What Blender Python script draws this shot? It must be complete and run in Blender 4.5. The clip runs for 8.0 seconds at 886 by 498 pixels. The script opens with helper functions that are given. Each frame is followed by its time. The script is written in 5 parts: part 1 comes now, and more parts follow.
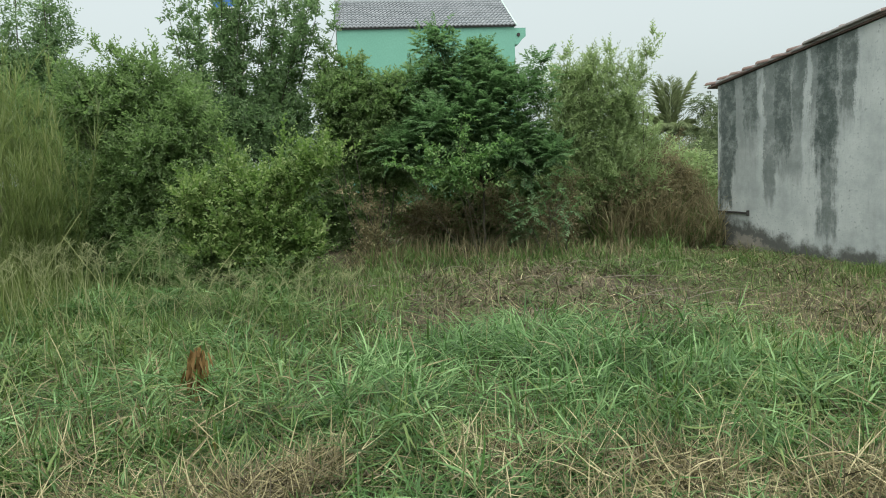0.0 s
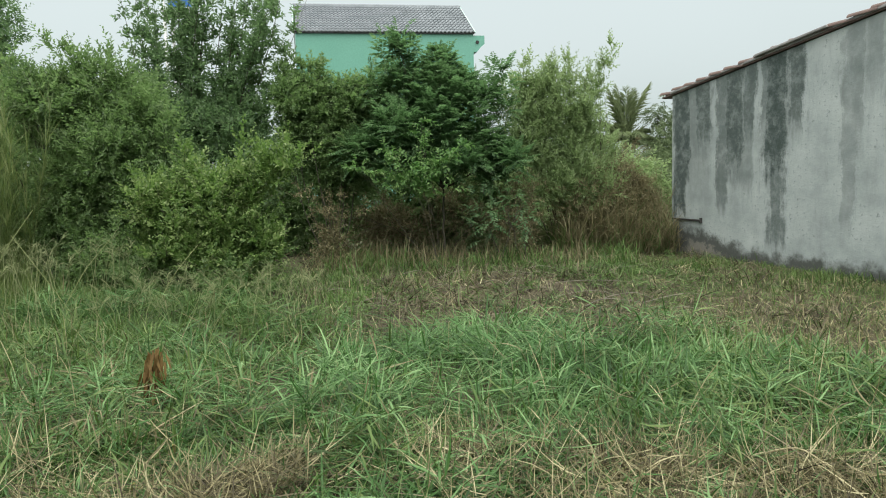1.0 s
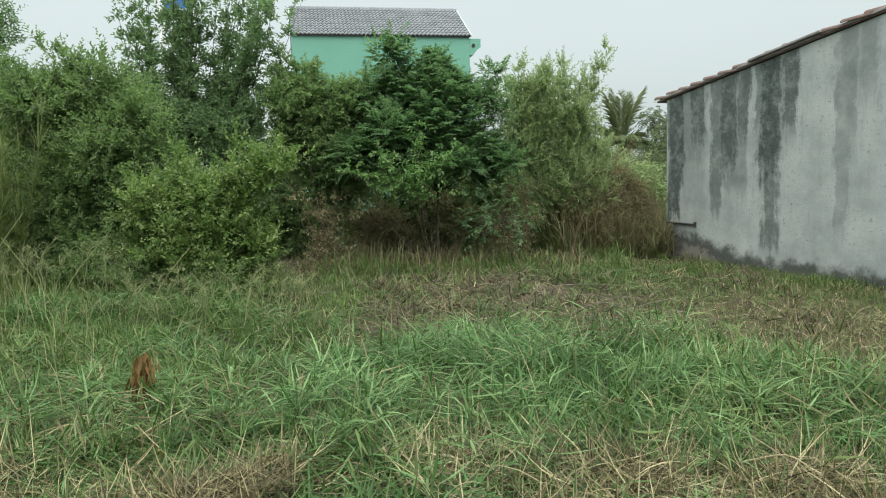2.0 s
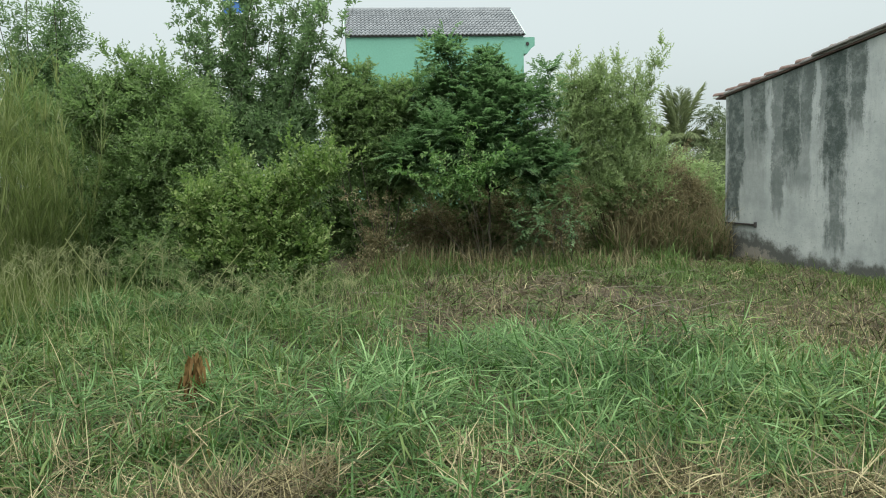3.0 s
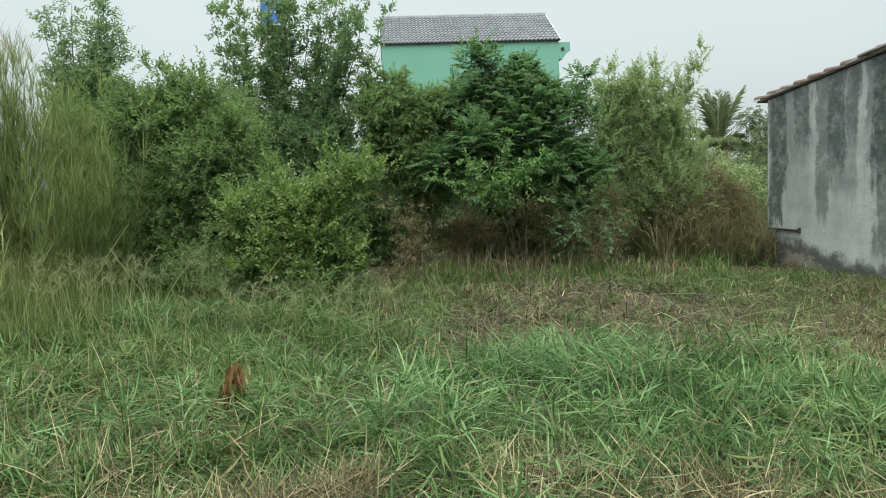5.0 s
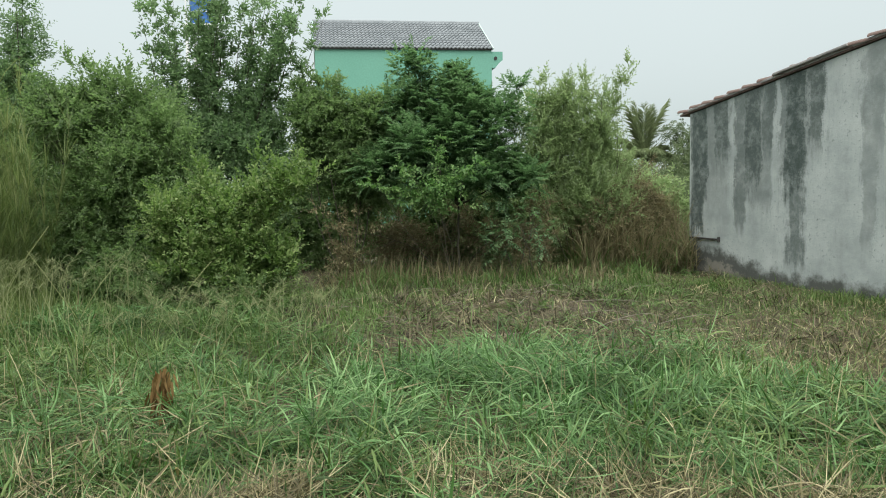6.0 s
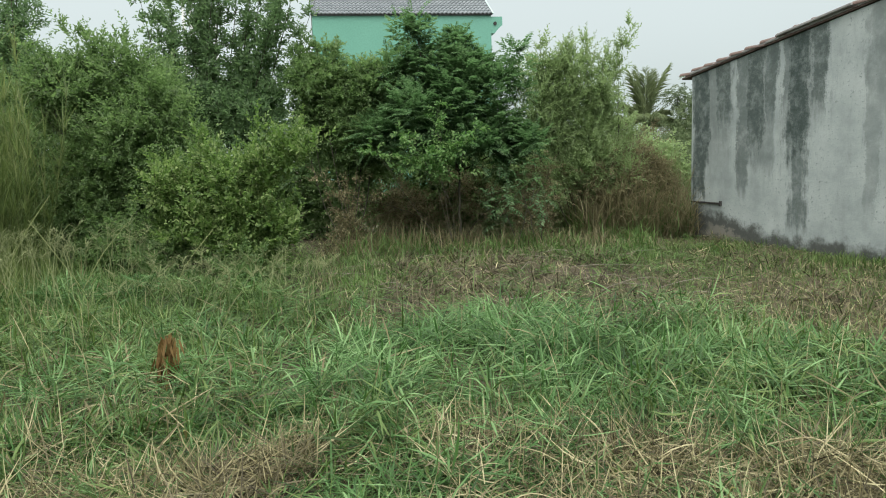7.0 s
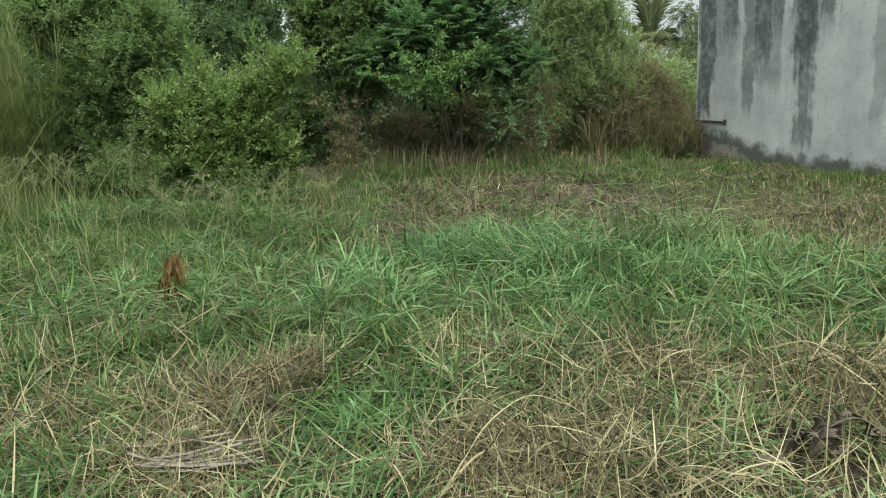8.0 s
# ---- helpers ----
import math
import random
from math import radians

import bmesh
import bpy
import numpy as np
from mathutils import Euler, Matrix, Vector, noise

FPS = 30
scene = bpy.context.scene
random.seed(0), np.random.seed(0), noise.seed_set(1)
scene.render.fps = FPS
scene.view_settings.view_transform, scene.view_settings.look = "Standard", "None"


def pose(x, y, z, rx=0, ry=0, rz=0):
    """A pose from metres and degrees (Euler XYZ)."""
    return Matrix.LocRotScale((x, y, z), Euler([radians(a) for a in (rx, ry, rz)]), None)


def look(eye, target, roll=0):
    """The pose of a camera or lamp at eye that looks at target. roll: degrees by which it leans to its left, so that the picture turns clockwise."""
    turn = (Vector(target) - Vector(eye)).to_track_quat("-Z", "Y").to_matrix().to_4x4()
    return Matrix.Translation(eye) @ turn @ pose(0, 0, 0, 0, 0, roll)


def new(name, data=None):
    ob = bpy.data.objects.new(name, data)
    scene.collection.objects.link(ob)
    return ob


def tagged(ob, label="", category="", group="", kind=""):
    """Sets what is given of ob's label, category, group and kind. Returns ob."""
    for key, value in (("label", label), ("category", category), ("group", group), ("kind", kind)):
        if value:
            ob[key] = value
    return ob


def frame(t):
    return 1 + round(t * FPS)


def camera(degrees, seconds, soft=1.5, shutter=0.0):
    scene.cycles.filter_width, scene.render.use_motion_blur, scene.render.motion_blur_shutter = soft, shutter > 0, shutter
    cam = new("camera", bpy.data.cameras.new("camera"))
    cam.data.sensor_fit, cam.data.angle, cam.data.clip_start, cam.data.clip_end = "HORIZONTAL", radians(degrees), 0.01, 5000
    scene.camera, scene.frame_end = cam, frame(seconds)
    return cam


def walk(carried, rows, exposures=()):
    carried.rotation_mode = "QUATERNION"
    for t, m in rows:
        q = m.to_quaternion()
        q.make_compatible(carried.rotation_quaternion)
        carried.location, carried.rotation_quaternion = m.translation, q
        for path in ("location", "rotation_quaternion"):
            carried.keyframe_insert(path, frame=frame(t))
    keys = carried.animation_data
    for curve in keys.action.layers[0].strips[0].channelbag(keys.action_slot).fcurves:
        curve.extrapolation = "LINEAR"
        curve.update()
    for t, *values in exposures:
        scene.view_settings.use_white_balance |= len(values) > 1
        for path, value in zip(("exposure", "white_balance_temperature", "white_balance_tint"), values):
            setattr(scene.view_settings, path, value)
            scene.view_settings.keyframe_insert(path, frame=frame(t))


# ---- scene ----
cam = camera(62.0, 8.0, soft=1.05)
PATH = [
    (0.0, pose(0.009, -0.001, 1.542, 83.80, 2.31, 2.09)),
    (0.5, pose(-0.042, -0.007, 1.524, 84.02, 1.80, 0.54)),
    (1.0, pose(-0.036, -0.018, 1.515, 84.19, 1.54, -1.21)),
    (1.2, pose(-0.010, -0.024, 1.514, 84.25, 1.49, -1.71)),
    (2.3, pose(0.007, 0.020, 1.527, 84.41, 1.09, -1.12)),
    (2.5, pose(0.020, 0.033, 1.530, 84.41, 1.18, -0.19)),
    (3.0, pose(0.049, 0.042, 1.536, 84.45, 1.64, 2.73)),
    (3.5, pose(0.058, 0.043, 1.541, 84.57, 1.97, 5.24)),
    (4.0, pose(0.054, 0.016, 1.560, 84.70, 2.14, 7.84)),
    (4.2, pose(0.047, 0.003, 1.569, 84.73, 2.15, 8.21)),
    (5.3, pose(0.026, 0.086, 1.550, 85.15, 1.87, 3.51)),
    (5.5, pose(0.028, 0.073, 1.551, 85.23, 1.63, 2.21)),
    (6.0, pose(0.019, 0.027, 1.559, 85.32, 1.17, 0.21)),
    (6.5, pose(0.004, 0.009, 1.550, 85.15, 1.35, -0.01)),
    (7.0, pose(0.009, 0.022, 1.526, 82.90, 1.78, 0.22)),
    (7.5, pose(0.004, 0.024, 1.489, 79.13, 2.19, 0.24)),
    (8.0, pose(0.016, -0.002, 1.456, 77.29, 2.57, 0.32)),
]
walk(cam, PATH, [(0.0, 0.0), (8.0, 0.0)])

# ---- overcast sky and a soft sun ----
SUN_EL, SUN_ROT = 47.0, 170.0
world = bpy.data.worlds.new("overcast_sky")
scene.world = world
world.use_nodes = True
wt = world.node_tree
for nd in list(wt.nodes):
    wt.nodes.remove(nd)
w_out = wt.nodes.new("ShaderNodeOutputWorld")
w_bg = wt.nodes.new("ShaderNodeBackground")
w_bg2 = wt.nodes.new("ShaderNodeBackground")
w_add = wt.nodes.new("ShaderNodeAddShader")
w_sky = wt.nodes.new("ShaderNodeTexSky")
w_sky.sky_type = "NISHITA"
w_sky.sun_disc = False
w_sky.sun_elevation = radians(SUN_EL)
w_sky.sun_rotation = radians(SUN_ROT)
w_sky.dust_density = 4.0
w_bg.inputs["Strength"].default_value = 0.05
w_hs = wt.nodes.new("ShaderNodeHueSaturation")
w_hs.inputs["Saturation"].default_value = 0.2
wt.links.new(w_sky.outputs[0], w_hs.inputs["Color"])
wt.links.new(w_hs.outputs[0], w_bg.inputs["Color"])
# cloud cover: three times brighter overhead than at the horizon
w_co = wt.nodes.new("ShaderNodeTexCoord")
w_sep = wt.nodes.new("ShaderNodeSeparateXYZ")
w_ramp = wt.nodes.new("ShaderNodeValToRGB")
w_noise = wt.nodes.new("ShaderNodeTexNoise")
w_noise.inputs["Scale"].default_value = 2.2
w_noise.inputs["Detail"].default_value = 4
w_mul = wt.nodes.new("ShaderNodeMath")
w_mul.operation = "MULTIPLY_ADD"
w_mul.inputs[1].default_value = 0.12
w_mul.inputs[2].default_value = -0.06
w_sum = wt.nodes.new("ShaderNodeMath")
w_sum.operation = "ADD"
wt.links.new(w_co.outputs["Generated"], w_sep.inputs[0])
wt.links.new(w_co.outputs["Generated"], w_noise.inputs["Vector"])
wt.links.new(w_noise.outputs[0], w_mul.inputs[0])
wt.links.new(w_sep.outputs[2], w_sum.inputs[0])
wt.links.new(w_mul.outputs[0], w_sum.inputs[1])
wt.links.new(w_sum.outputs[0], w_ramp.inputs[0])
el = w_ramp.color_ramp.elements
el[0].position, el[0].color = 0.0, (0.455, 0.535, 0.53, 1)
el[1].position, el[1].color = 1.0, (3.7, 3.7, 3.55, 1)
e_mid = el.new(0.35)
e_mid.color = (0.585, 0.675, 0.672, 1)
wt.links.new(w_ramp.outputs[0], w_bg2.inputs["Color"])
w_bg2.inputs["Strength"].default_value = 1.0
wt.links.new(w_bg.outputs[0], w_add.inputs[0])
wt.links.new(w_bg2.outputs[0], w_add.inputs[1])
wt.links.new(w_add.outputs[0], w_out.inputs["Surface"])

sun = new("sun", bpy.data.lights.new("sun", "SUN"))
sun.data.energy = 2.35
sun.data.angle = radians(45)
sun.data.color = (1.0, 0.985, 0.93)
sun.matrix_world = look((3.0, -11.5, 21), (0, 8, 0))


# ---- materials ----
def material(name, rough=0.6, metal=0.0, spec=0.5):
    m = bpy.data.materials.new(name)
    m.use_nodes = True
    t = m.node_tree
    b = t.nodes["Principled BSDF"]
    b.inputs["Roughness"].default_value = rough
    b.inputs["Metallic"].default_value = metal
    b.inputs["Specular IOR Level"].default_value = spec
    return m, t, b


def noise_node(t, scale, detail=4.0, rough=0.55, vector=None):
    n = t.nodes.new("ShaderNodeTexNoise")
    n.inputs["Scale"].default_value = scale
    n.inputs["Detail"].default_value = detail
    n.inputs["Roughness"].default_value = rough
    if vector is not None:
        t.links.new(vector, n.inputs["Vector"])
    return n.outputs[0]


def ramp_node(t, fac, stops):
    r = t.nodes.new("ShaderNodeValToRGB")
    e = r.color_ramp.elements
    while len(e) < len(stops):
        e.new(0.5)
    for i, (p, c) in enumerate(stops):
        e[i].position, e[i].color = p, (*c, 1)
    t.links.new(fac, r.inputs[0])
    return r.outputs[0]


def math_node(t, op, a, b=0.0, c=None, clamp=False):
    n = t.nodes.new("ShaderNodeMath")
    n.operation, n.use_clamp = op, clamp
    for i, v in enumerate((a, b) if c is None else (a, b, c)):
        if isinstance(v, (int, float)):
            n.inputs[i].default_value = v
        else:
            t.links.new(v, n.inputs[i])
    return n.outputs[0]


def mix_node(t, fac, a, b, blend="MIX"):
    n = t.nodes.new("ShaderNodeMix")
    n.data_type, n.blend_type = "RGBA", blend
    for sock, v in ((n.inputs[0], fac), (n.inputs[6], a), (n.inputs[7], b)):
        if isinstance(v, (int, float)):
            sock.default_value = v
        elif isinstance(v, tuple):
            sock.default_value = (*v, 1)
        else:
            t.links.new(v, sock)
    return n.outputs[2]


def smooth_node(t, v, a, b, lo=0.0, hi=1.0):
    n = t.nodes.new("ShaderNodeMapRange")
    n.interpolation_type = "SMOOTHSTEP"
    for i, x in ((1, a), (2, b), (3, lo), (4, hi)):
        n.inputs[i].default_value = x
    t.links.new(v, n.inputs[0])
    return n.outputs[0]


def bump_node(t, b, height, strength=0.3, dist=0.01):
    n = t.nodes.new("ShaderNodeBump")
    n.inputs["Strength"].default_value = strength
    n.inputs["Distance"].default_value = dist
    t.links.new(height, n.inputs["Height"])
    t.links.new(n.outputs[0], b.inputs["Normal"])


def leaf_material(name, dark, mid, light, through_col, rough=0.5, mix=0.35, patch=1.2):
    """Leaves: each blade its own shade, drifting in patches, with light passing through."""
    m, t, b = material(name, rough, 0.0, 0.25)
    geo = t.nodes.new("ShaderNodeNewGeometry")
    co = t.nodes.new("ShaderNodeTexCoord")
    n1 = noise_node(t, patch, 3.0, 0.6, co.outputs["Object"])
    f = math_node(t, "MULTIPLY", geo.outputs["Random Per Island"], 0.80)
    f = math_node(t, "ADD", f, math_node(t, "MULTIPLY_ADD", n1, 1.2, -0.52), clamp=True)
    col = ramp_node(t, f, [(0.0, dark), (0.5, mid), (1.0, light)])
    n2 = noise_node(t, 60.0, 2.0, 0.5, co.outputs["Object"])
    col = mix_node(t, 0.25, col, ramp_node(t, n2, [(0.3, (0.25, 0.25, 0.22)), (0.7, (1.0, 1.0, 0.9))]), "MULTIPLY")
    t.links.new(col, b.inputs["Base Color"])
    tr = t.nodes.new("ShaderNodeBsdfTranslucent")
    tint = mix_node(t, 0.5, col, through_col)
    t.links.new(tint, tr.inputs["Color"])
    mx = t.nodes.new("ShaderNodeMixShader")
    mx.inputs[0].default_value = mix
    t.links.new(b.outputs[0], mx.inputs[1])
    t.links.new(tr.outputs[0], mx.inputs[2])
    t.links.new(mx.outputs[0], t.nodes["Material Output"].inputs["Surface"])
    return m


def plain_material(name, a, b_col, scale, rough=0.7, metal=0.0, fine=40.0, bump=0.3, dist=0.004, spec=0.4):
    """A worn surface: two shades drifting, with a fine grain over them."""
    m, t, b = material(name, rough, metal, spec)
    co = t.nodes.new("ShaderNodeTexCoord").outputs["Object"]
    n1 = noise_node(t, scale, 5.0, 0.6, co)
    n2 = noise_node(t, fine, 4.0, 0.6, co)
    col = ramp_node(t, n1, [(0.3, a), (0.7, b_col)])
    col = mix_node(t, 0.3, col, ramp_node(t, n2, [(0.3, (0.45, 0.45, 0.45)), (0.7, (1.0, 1.0, 1.0))]), "MULTIPLY")
    t.links.new(col, b.inputs["Base Color"])
    bump_node(t, b, n2, bump, dist)
    return m


M_GRASS = leaf_material("grass_green", (0.018, 0.046, 0.012), (0.065, 0.152, 0.041), (0.225, 0.360, 0.155), (0.088, 0.235, 0.046), 0.5, 0.28, 1.3)
M_GRASS_Y = leaf_material("grass_yellow_green", (0.023, 0.044, 0.010), (0.070, 0.128, 0.030), (0.170, 0.232, 0.078), (0.092, 0.187, 0.033), 0.52, 0.28, 1.3)
M_STRAW = leaf_material("straw", (0.066, 0.057, 0.029), (0.222, 0.198, 0.102), (0.480, 0.442, 0.270), (0.285, 0.258, 0.118), 0.6, 0.16, 1.4)
M_LITTER = leaf_material("brown_litter", (0.027, 0.023, 0.014), (0.078, 0.068, 0.040), (0.192, 0.168, 0.108), (0.098, 0.082, 0.042), 0.75, 0.08, 1.6)
M_REED = leaf_material("reed_leaf", (0.064, 0.098, 0.028), (0.146, 0.200, 0.066), (0.290, 0.318, 0.142), (0.20, 0.29, 0.078), 0.5, 0.44, 1.6)
M_PLUME = leaf_material("plume", (0.19, 0.16, 0.12), (0.31, 0.27, 0.21), (0.45, 0.40, 0.33), (0.3, 0.25, 0.18), 0.8, 0.35)
M_BRIGHT = leaf_material("leaf_bright", (0.048, 0.096, 0.027), (0.142, 0.222, 0.070), (0.310, 0.388, 0.160), (0.19, 0.35, 0.065), 0.45, 0.48, 2.0)
M_SPRAY = leaf_material("leaf_spray", (0.055, 0.125, 0.040), (0.135, 0.250, 0.085), (0.255, 0.370, 0.150), (0.19, 0.42, 0.09), 0.45, 0.5, 2.0)
M_DENSE = leaf_material("leaf_dense", (0.064, 0.112, 0.046), (0.136, 0.212, 0.088), (0.245, 0.330, 0.160), (0.230, 0.395, 0.108), 0.48, 0.58, 1.6)
M_WILLOW = leaf_material("leaf_narrow", (0.072, 0.126, 0.066), (0.142, 0.225, 0.112), (0.235, 0.330, 0.182), (0.230, 0.400, 0.140), 0.48, 0.58, 1.2)
M_PINNATE = leaf_material("leaf_pinnate", (0.044, 0.096, 0.046), (0.100, 0.180, 0.084), (0.200, 0.292, 0.150), (0.170, 0.345, 0.110), 0.55, 0.56, 1.1)
M_SCRUB = leaf_material("leaf_scrub", (0.135, 0.194, 0.094), (0.246, 0.335, 0.162), (0.385, 0.480, 0.262), (0.370, 0.515, 0.195), 0.5, 0.6, 1.2)
M_DRY = leaf_material("dry_weed", (0.092, 0.082, 0.044), (0.180, 0.162, 0.090), (0.310, 0.285, 0.168), (0.28, 0.255, 0.13), 0.7, 0.44, 2.2)
# palm leaves with the haze of distance put into the colour as paleness
M_PALM = leaf_material("palm_leaf_hazed", (0.150, 0.195, 0.105), (0.240, 0.300, 0.160), (0.345, 0.400, 0.225), (0.31, 0.40, 0.17), 0.5, 0.45)
M_FAR = leaf_material("leaf_far", (0.074, 0.112, 0.055), (0.132, 0.178, 0.090), (0.222, 0.268, 0.145), (0.18, 0.26, 0.105), 0.6, 0.34, 0.4)
M_TALL = leaf_material("tall_grass", (0.026, 0.054, 0.012), (0.078, 0.150, 0.036), (0.175, 0.255, 0.090), (0.105, 0.215, 0.042), 0.45, 0.3, 1.6)
M_YELLOW = leaf_material("yellow_leaf", (0.130, 0.125, 0.040), (0.200, 0.190, 0.062), (0.270, 0.250, 0.090), (0.22, 0.20, 0.06), 0.6, 0.2, 8.0)
M_DRYBLADE = leaf_material("dry_blade", (0.055, 0.048, 0.022), (0.140, 0.122, 0.060), (0.280, 0.255, 0.145), (0.18, 0.16, 0.07), 0.6, 0.2, 1.4)
M_SEED = leaf_material("seed_head", (0.130, 0.165, 0.070), (0.245, 0.285, 0.135), (0.390, 0.415, 0.225), (0.26, 0.31, 0.13), 0.7, 0.3)
M_RUST = leaf_material("withered_frond", (0.045, 0.027, 0.010), (0.125, 0.076, 0.026), (0.240, 0.170, 0.065), (0.14, 0.08, 0.02), 0.75, 0.12, 8.0)
M_DARKLEAF = leaf_material("dead_leaf", (0.045, 0.039, 0.030), (0.098, 0.084, 0.064), (0.170, 0.148, 0.112), (0.11, 0.085, 0.055), 0.75, 0.1, 8.0)
M_BARK = plain_material("bark", (0.030, 0.028, 0.018), (0.066, 0.060, 0.041), 6.0, 0.85, fine=70)
M_STALK = plain_material("pale_stalk", (0.250, 0.215, 0.115), (0.420, 0.375, 0.225), 8.0, 0.7, fine=120)
M_STRIP = plain_material("grey_dry_strip", (0.125, 0.112, 0.088), (0.270, 0.245, 0.195), 9.0, 0.8, fine=150)
M_MINT = plain_material("mint_paint", (0.118, 0.305, 0.233), (0.133, 0.328, 0.252), 0.5, 0.75, fine=14, bump=0.15)
M_MINT_EDGE = plain_material("pale_mint_trim", (0.420, 0.600, 0.530), (0.500, 0.680, 0.610), 1.5, 0.7, fine=20)
M_WHITE = plain_material("white_trim", (0.66, 0.68, 0.67), (0.78, 0.79, 0.78), 2.0, 0.6, fine=20)
M_GREYTILE = plain_material("grey_roof_tile", (0.140, 0.160, 0.172), (0.222, 0.246, 0.260), 1.6, 0.65, fine=18, bump=0.2)
M_TERRA = plain_material("weathered_clay_tile", (0.072, 0.055, 0.049), (0.160, 0.108, 0.092), 5.0, 0.85, fine=45, bump=0.6, dist=0.006)
M_CEMENT = plain_material("grey_cement", (0.190, 0.185, 0.180), (0.330, 0.325, 0.315), 4.0, 0.9, fine=50, bump=0.5)
# colour of the iron bar, and of the painted shade in the drain hole
M_DARK = plain_material("dark_iron_hole_shade", (0.020, 0.020, 0.020), (0.045, 0.043, 0.040), 6.0, 0.9)
M_BLUE = plain_material("blue_tank", (0.030, 0.110, 0.300), (0.045, 0.140, 0.360), 1.2, 0.4, fine=12, bump=0.1)


def ground_material():
    m, t, b = material("soil", 0.95, 0.0, 0.2)
    co = t.nodes.new("ShaderNodeTexCoord").outputs["Object"]
    n1 = noise_node(t, 0.35, 6.0, 0.6, co)
    n2 = noise_node(t, 5.0, 6.0, 0.65, co)
    n3 = noise_node(t, 70.0, 4.0, 0.6, co)
    col = ramp_node(t, n1, [(0.35, (0.042, 0.035, 0.024)), (0.55, (0.074, 0.061, 0.039)), (0.7, (0.066, 0.070, 0.032))])
    col = mix_node(t, smooth_node(t, n2, 0.45, 0.7), col, (0.130, 0.106, 0.066))
    col = mix_node(t, 0.5, col, ramp_node(t, n3, [(0.3, (0.25, 0.25, 0.25)), (0.7, (1.0, 1.0, 1.0))]), "MULTIPLY")
    t.links.new(col, b.inputs["Base Color"])
    bump_node(t, b, n3, 0.8, 0.02)
    return m


def wall_material():
    """Old lime plaster with black run-off streaks, a damp foot and faint courses; x runs along the wall, z up."""
    m, t, b = material("stained_plaster", 0.92, 0.0, 0.25)
    co = t.nodes.new("ShaderNodeTexCoord").outputs["Object"]
    sep = t.nodes.new("ShaderNodeSeparateXYZ")
    t.links.new(co, sep.inputs[0])
    s, z = sep.outputs[0], sep.outputs[2]
    stretch = t.nodes.new("ShaderNodeMapping")
    stretch.inputs["Scale"].default_value = (1.0, 1.0, 0.22)
    t.links.new(co, stretch.inputs["Vector"])
    runs = noise_node(t, 4.0, 7.0, 0.68, stretch.outputs[0])
    fine_runs = noise_node(t, 9.0, 8.0, 0.72, stretch.outputs[0])
    blot = noise_node(t, 1.6, 6.0, 0.62, co)
    grit = noise_node(t, 16.0, 6.0, 0.7, co)
    sand = noise_node(t, 160.0, 3.0, 0.6, co)
    col = ramp_node(t, blot, [(0.28, (0.255, 0.292, 0.288)), (0.5, (0.372, 0.412, 0.404)), (0.72, (0.460, 0.500, 0.488))])
    col = mix_node(t, math_node(t, "MULTIPLY", smooth_node(t, runs, 0.5, 0.75), 0.35), col, (0.20, 0.225, 0.22))
    wob = math_node(t, "MULTIPLY_ADD", noise_node(t, 30.0, 6.0, 0.75, co), 0.14, -0.07)
    swirl = noise_node(t, 2.2, 5.0, 0.65, co)
    ws = math_node(t, "ADD", s, math_node(t, "ADD", wob, math_node(t, "MULTIPLY_ADD", runs, 0.5, -0.25)))
    ws = math_node(t, "ADD", ws, math_node(t, "MULTIPLY_ADD", swirl, 0.30, -0.15))
    wz = math_node(t, "ADD", z, math_node(t, "MULTIPLY_ADD", fine_runs, 1.2, -0.6))
    total = None
    # centre along the wall, half width, lowest reach, full from, weight
    for c, w, z0, z1, k in STREAKS:
        d = math_node(t, "ABSOLUTE", math_node(t, "SUBTRACT", ws, c))
        a = smooth_node(t, d, w * 0.62, w * 1.15, 1.0, 0.0)
        a = math_node(t, "MULTIPLY", a, smooth_node(t, wz, z0, z1))
        a = math_node(t, "MULTIPLY", a, k)
        total = a if total is None else math_node(t, "MAXIMUM", total, a)
    speck = smooth_node(t, noise_node(t, 4.2, 8.0, 0.78, co), 0.34, 0.56, 0.62, 1.06)
    total = math_node(t, "MULTIPLY", total, speck, clamp=True)
    # thin drips from the roof edge, most where the streaks are
    drip = smooth_node(t, fine_runs, 0.53, 0.70)
    drip = math_node(t, "MULTIPLY", drip, smooth_node(t, wz, 1.0, 2.6, 0.12, 1.0))
    drip = math_node(t, "MULTIPLY", drip, smooth_node(t, s, 2.2, 3.4, 0.78, 0.30))
    mould = math_node(t, "MULTIPLY", smooth_node(t, grit, 0.55, 0.70), smooth_node(t, blot, 0.38, 0.60, 0.10, 0.75))
    total = math_node(t, "MAXIMUM", total, math_node(t, "MAXIMUM", drip, mould))
    col = mix_node(t, total, col, ramp_node(t, grit, [(0.3, (0.026, 0.040, 0.036)), (0.7, (0.064, 0.088, 0.080))]))
    # damp foot, higher by the corner
    foot = math_node(t, "MAXIMUM", math_node(t, "MULTIPLY_ADD", s, -0.19, 0.60), 0.20)
    foot = math_node(t, "ADD", foot, math_node(t, "MULTIPLY_ADD", noise_node(t, 4.0, 6.0, 0.7, co), 0.62, -0.34))
    low = math_node(t, "SUBTRACT", foot, z)
    col = mix_node(t, math_node(t, "MULTIPLY", smooth_node(t, low, -0.10, 0.10), 0.92), col, (0.062, 0.066, 0.058))
    bare = math_node(t, "MULTIPLY", smooth_node(t, low, 0.16, 0.22), smooth_node(t, blot, 0.42, 0.6))
    col = mix_node(t, math_node(t, "MULTIPLY", bare, 0.6), col, (0.30, 0.28, 0.24))
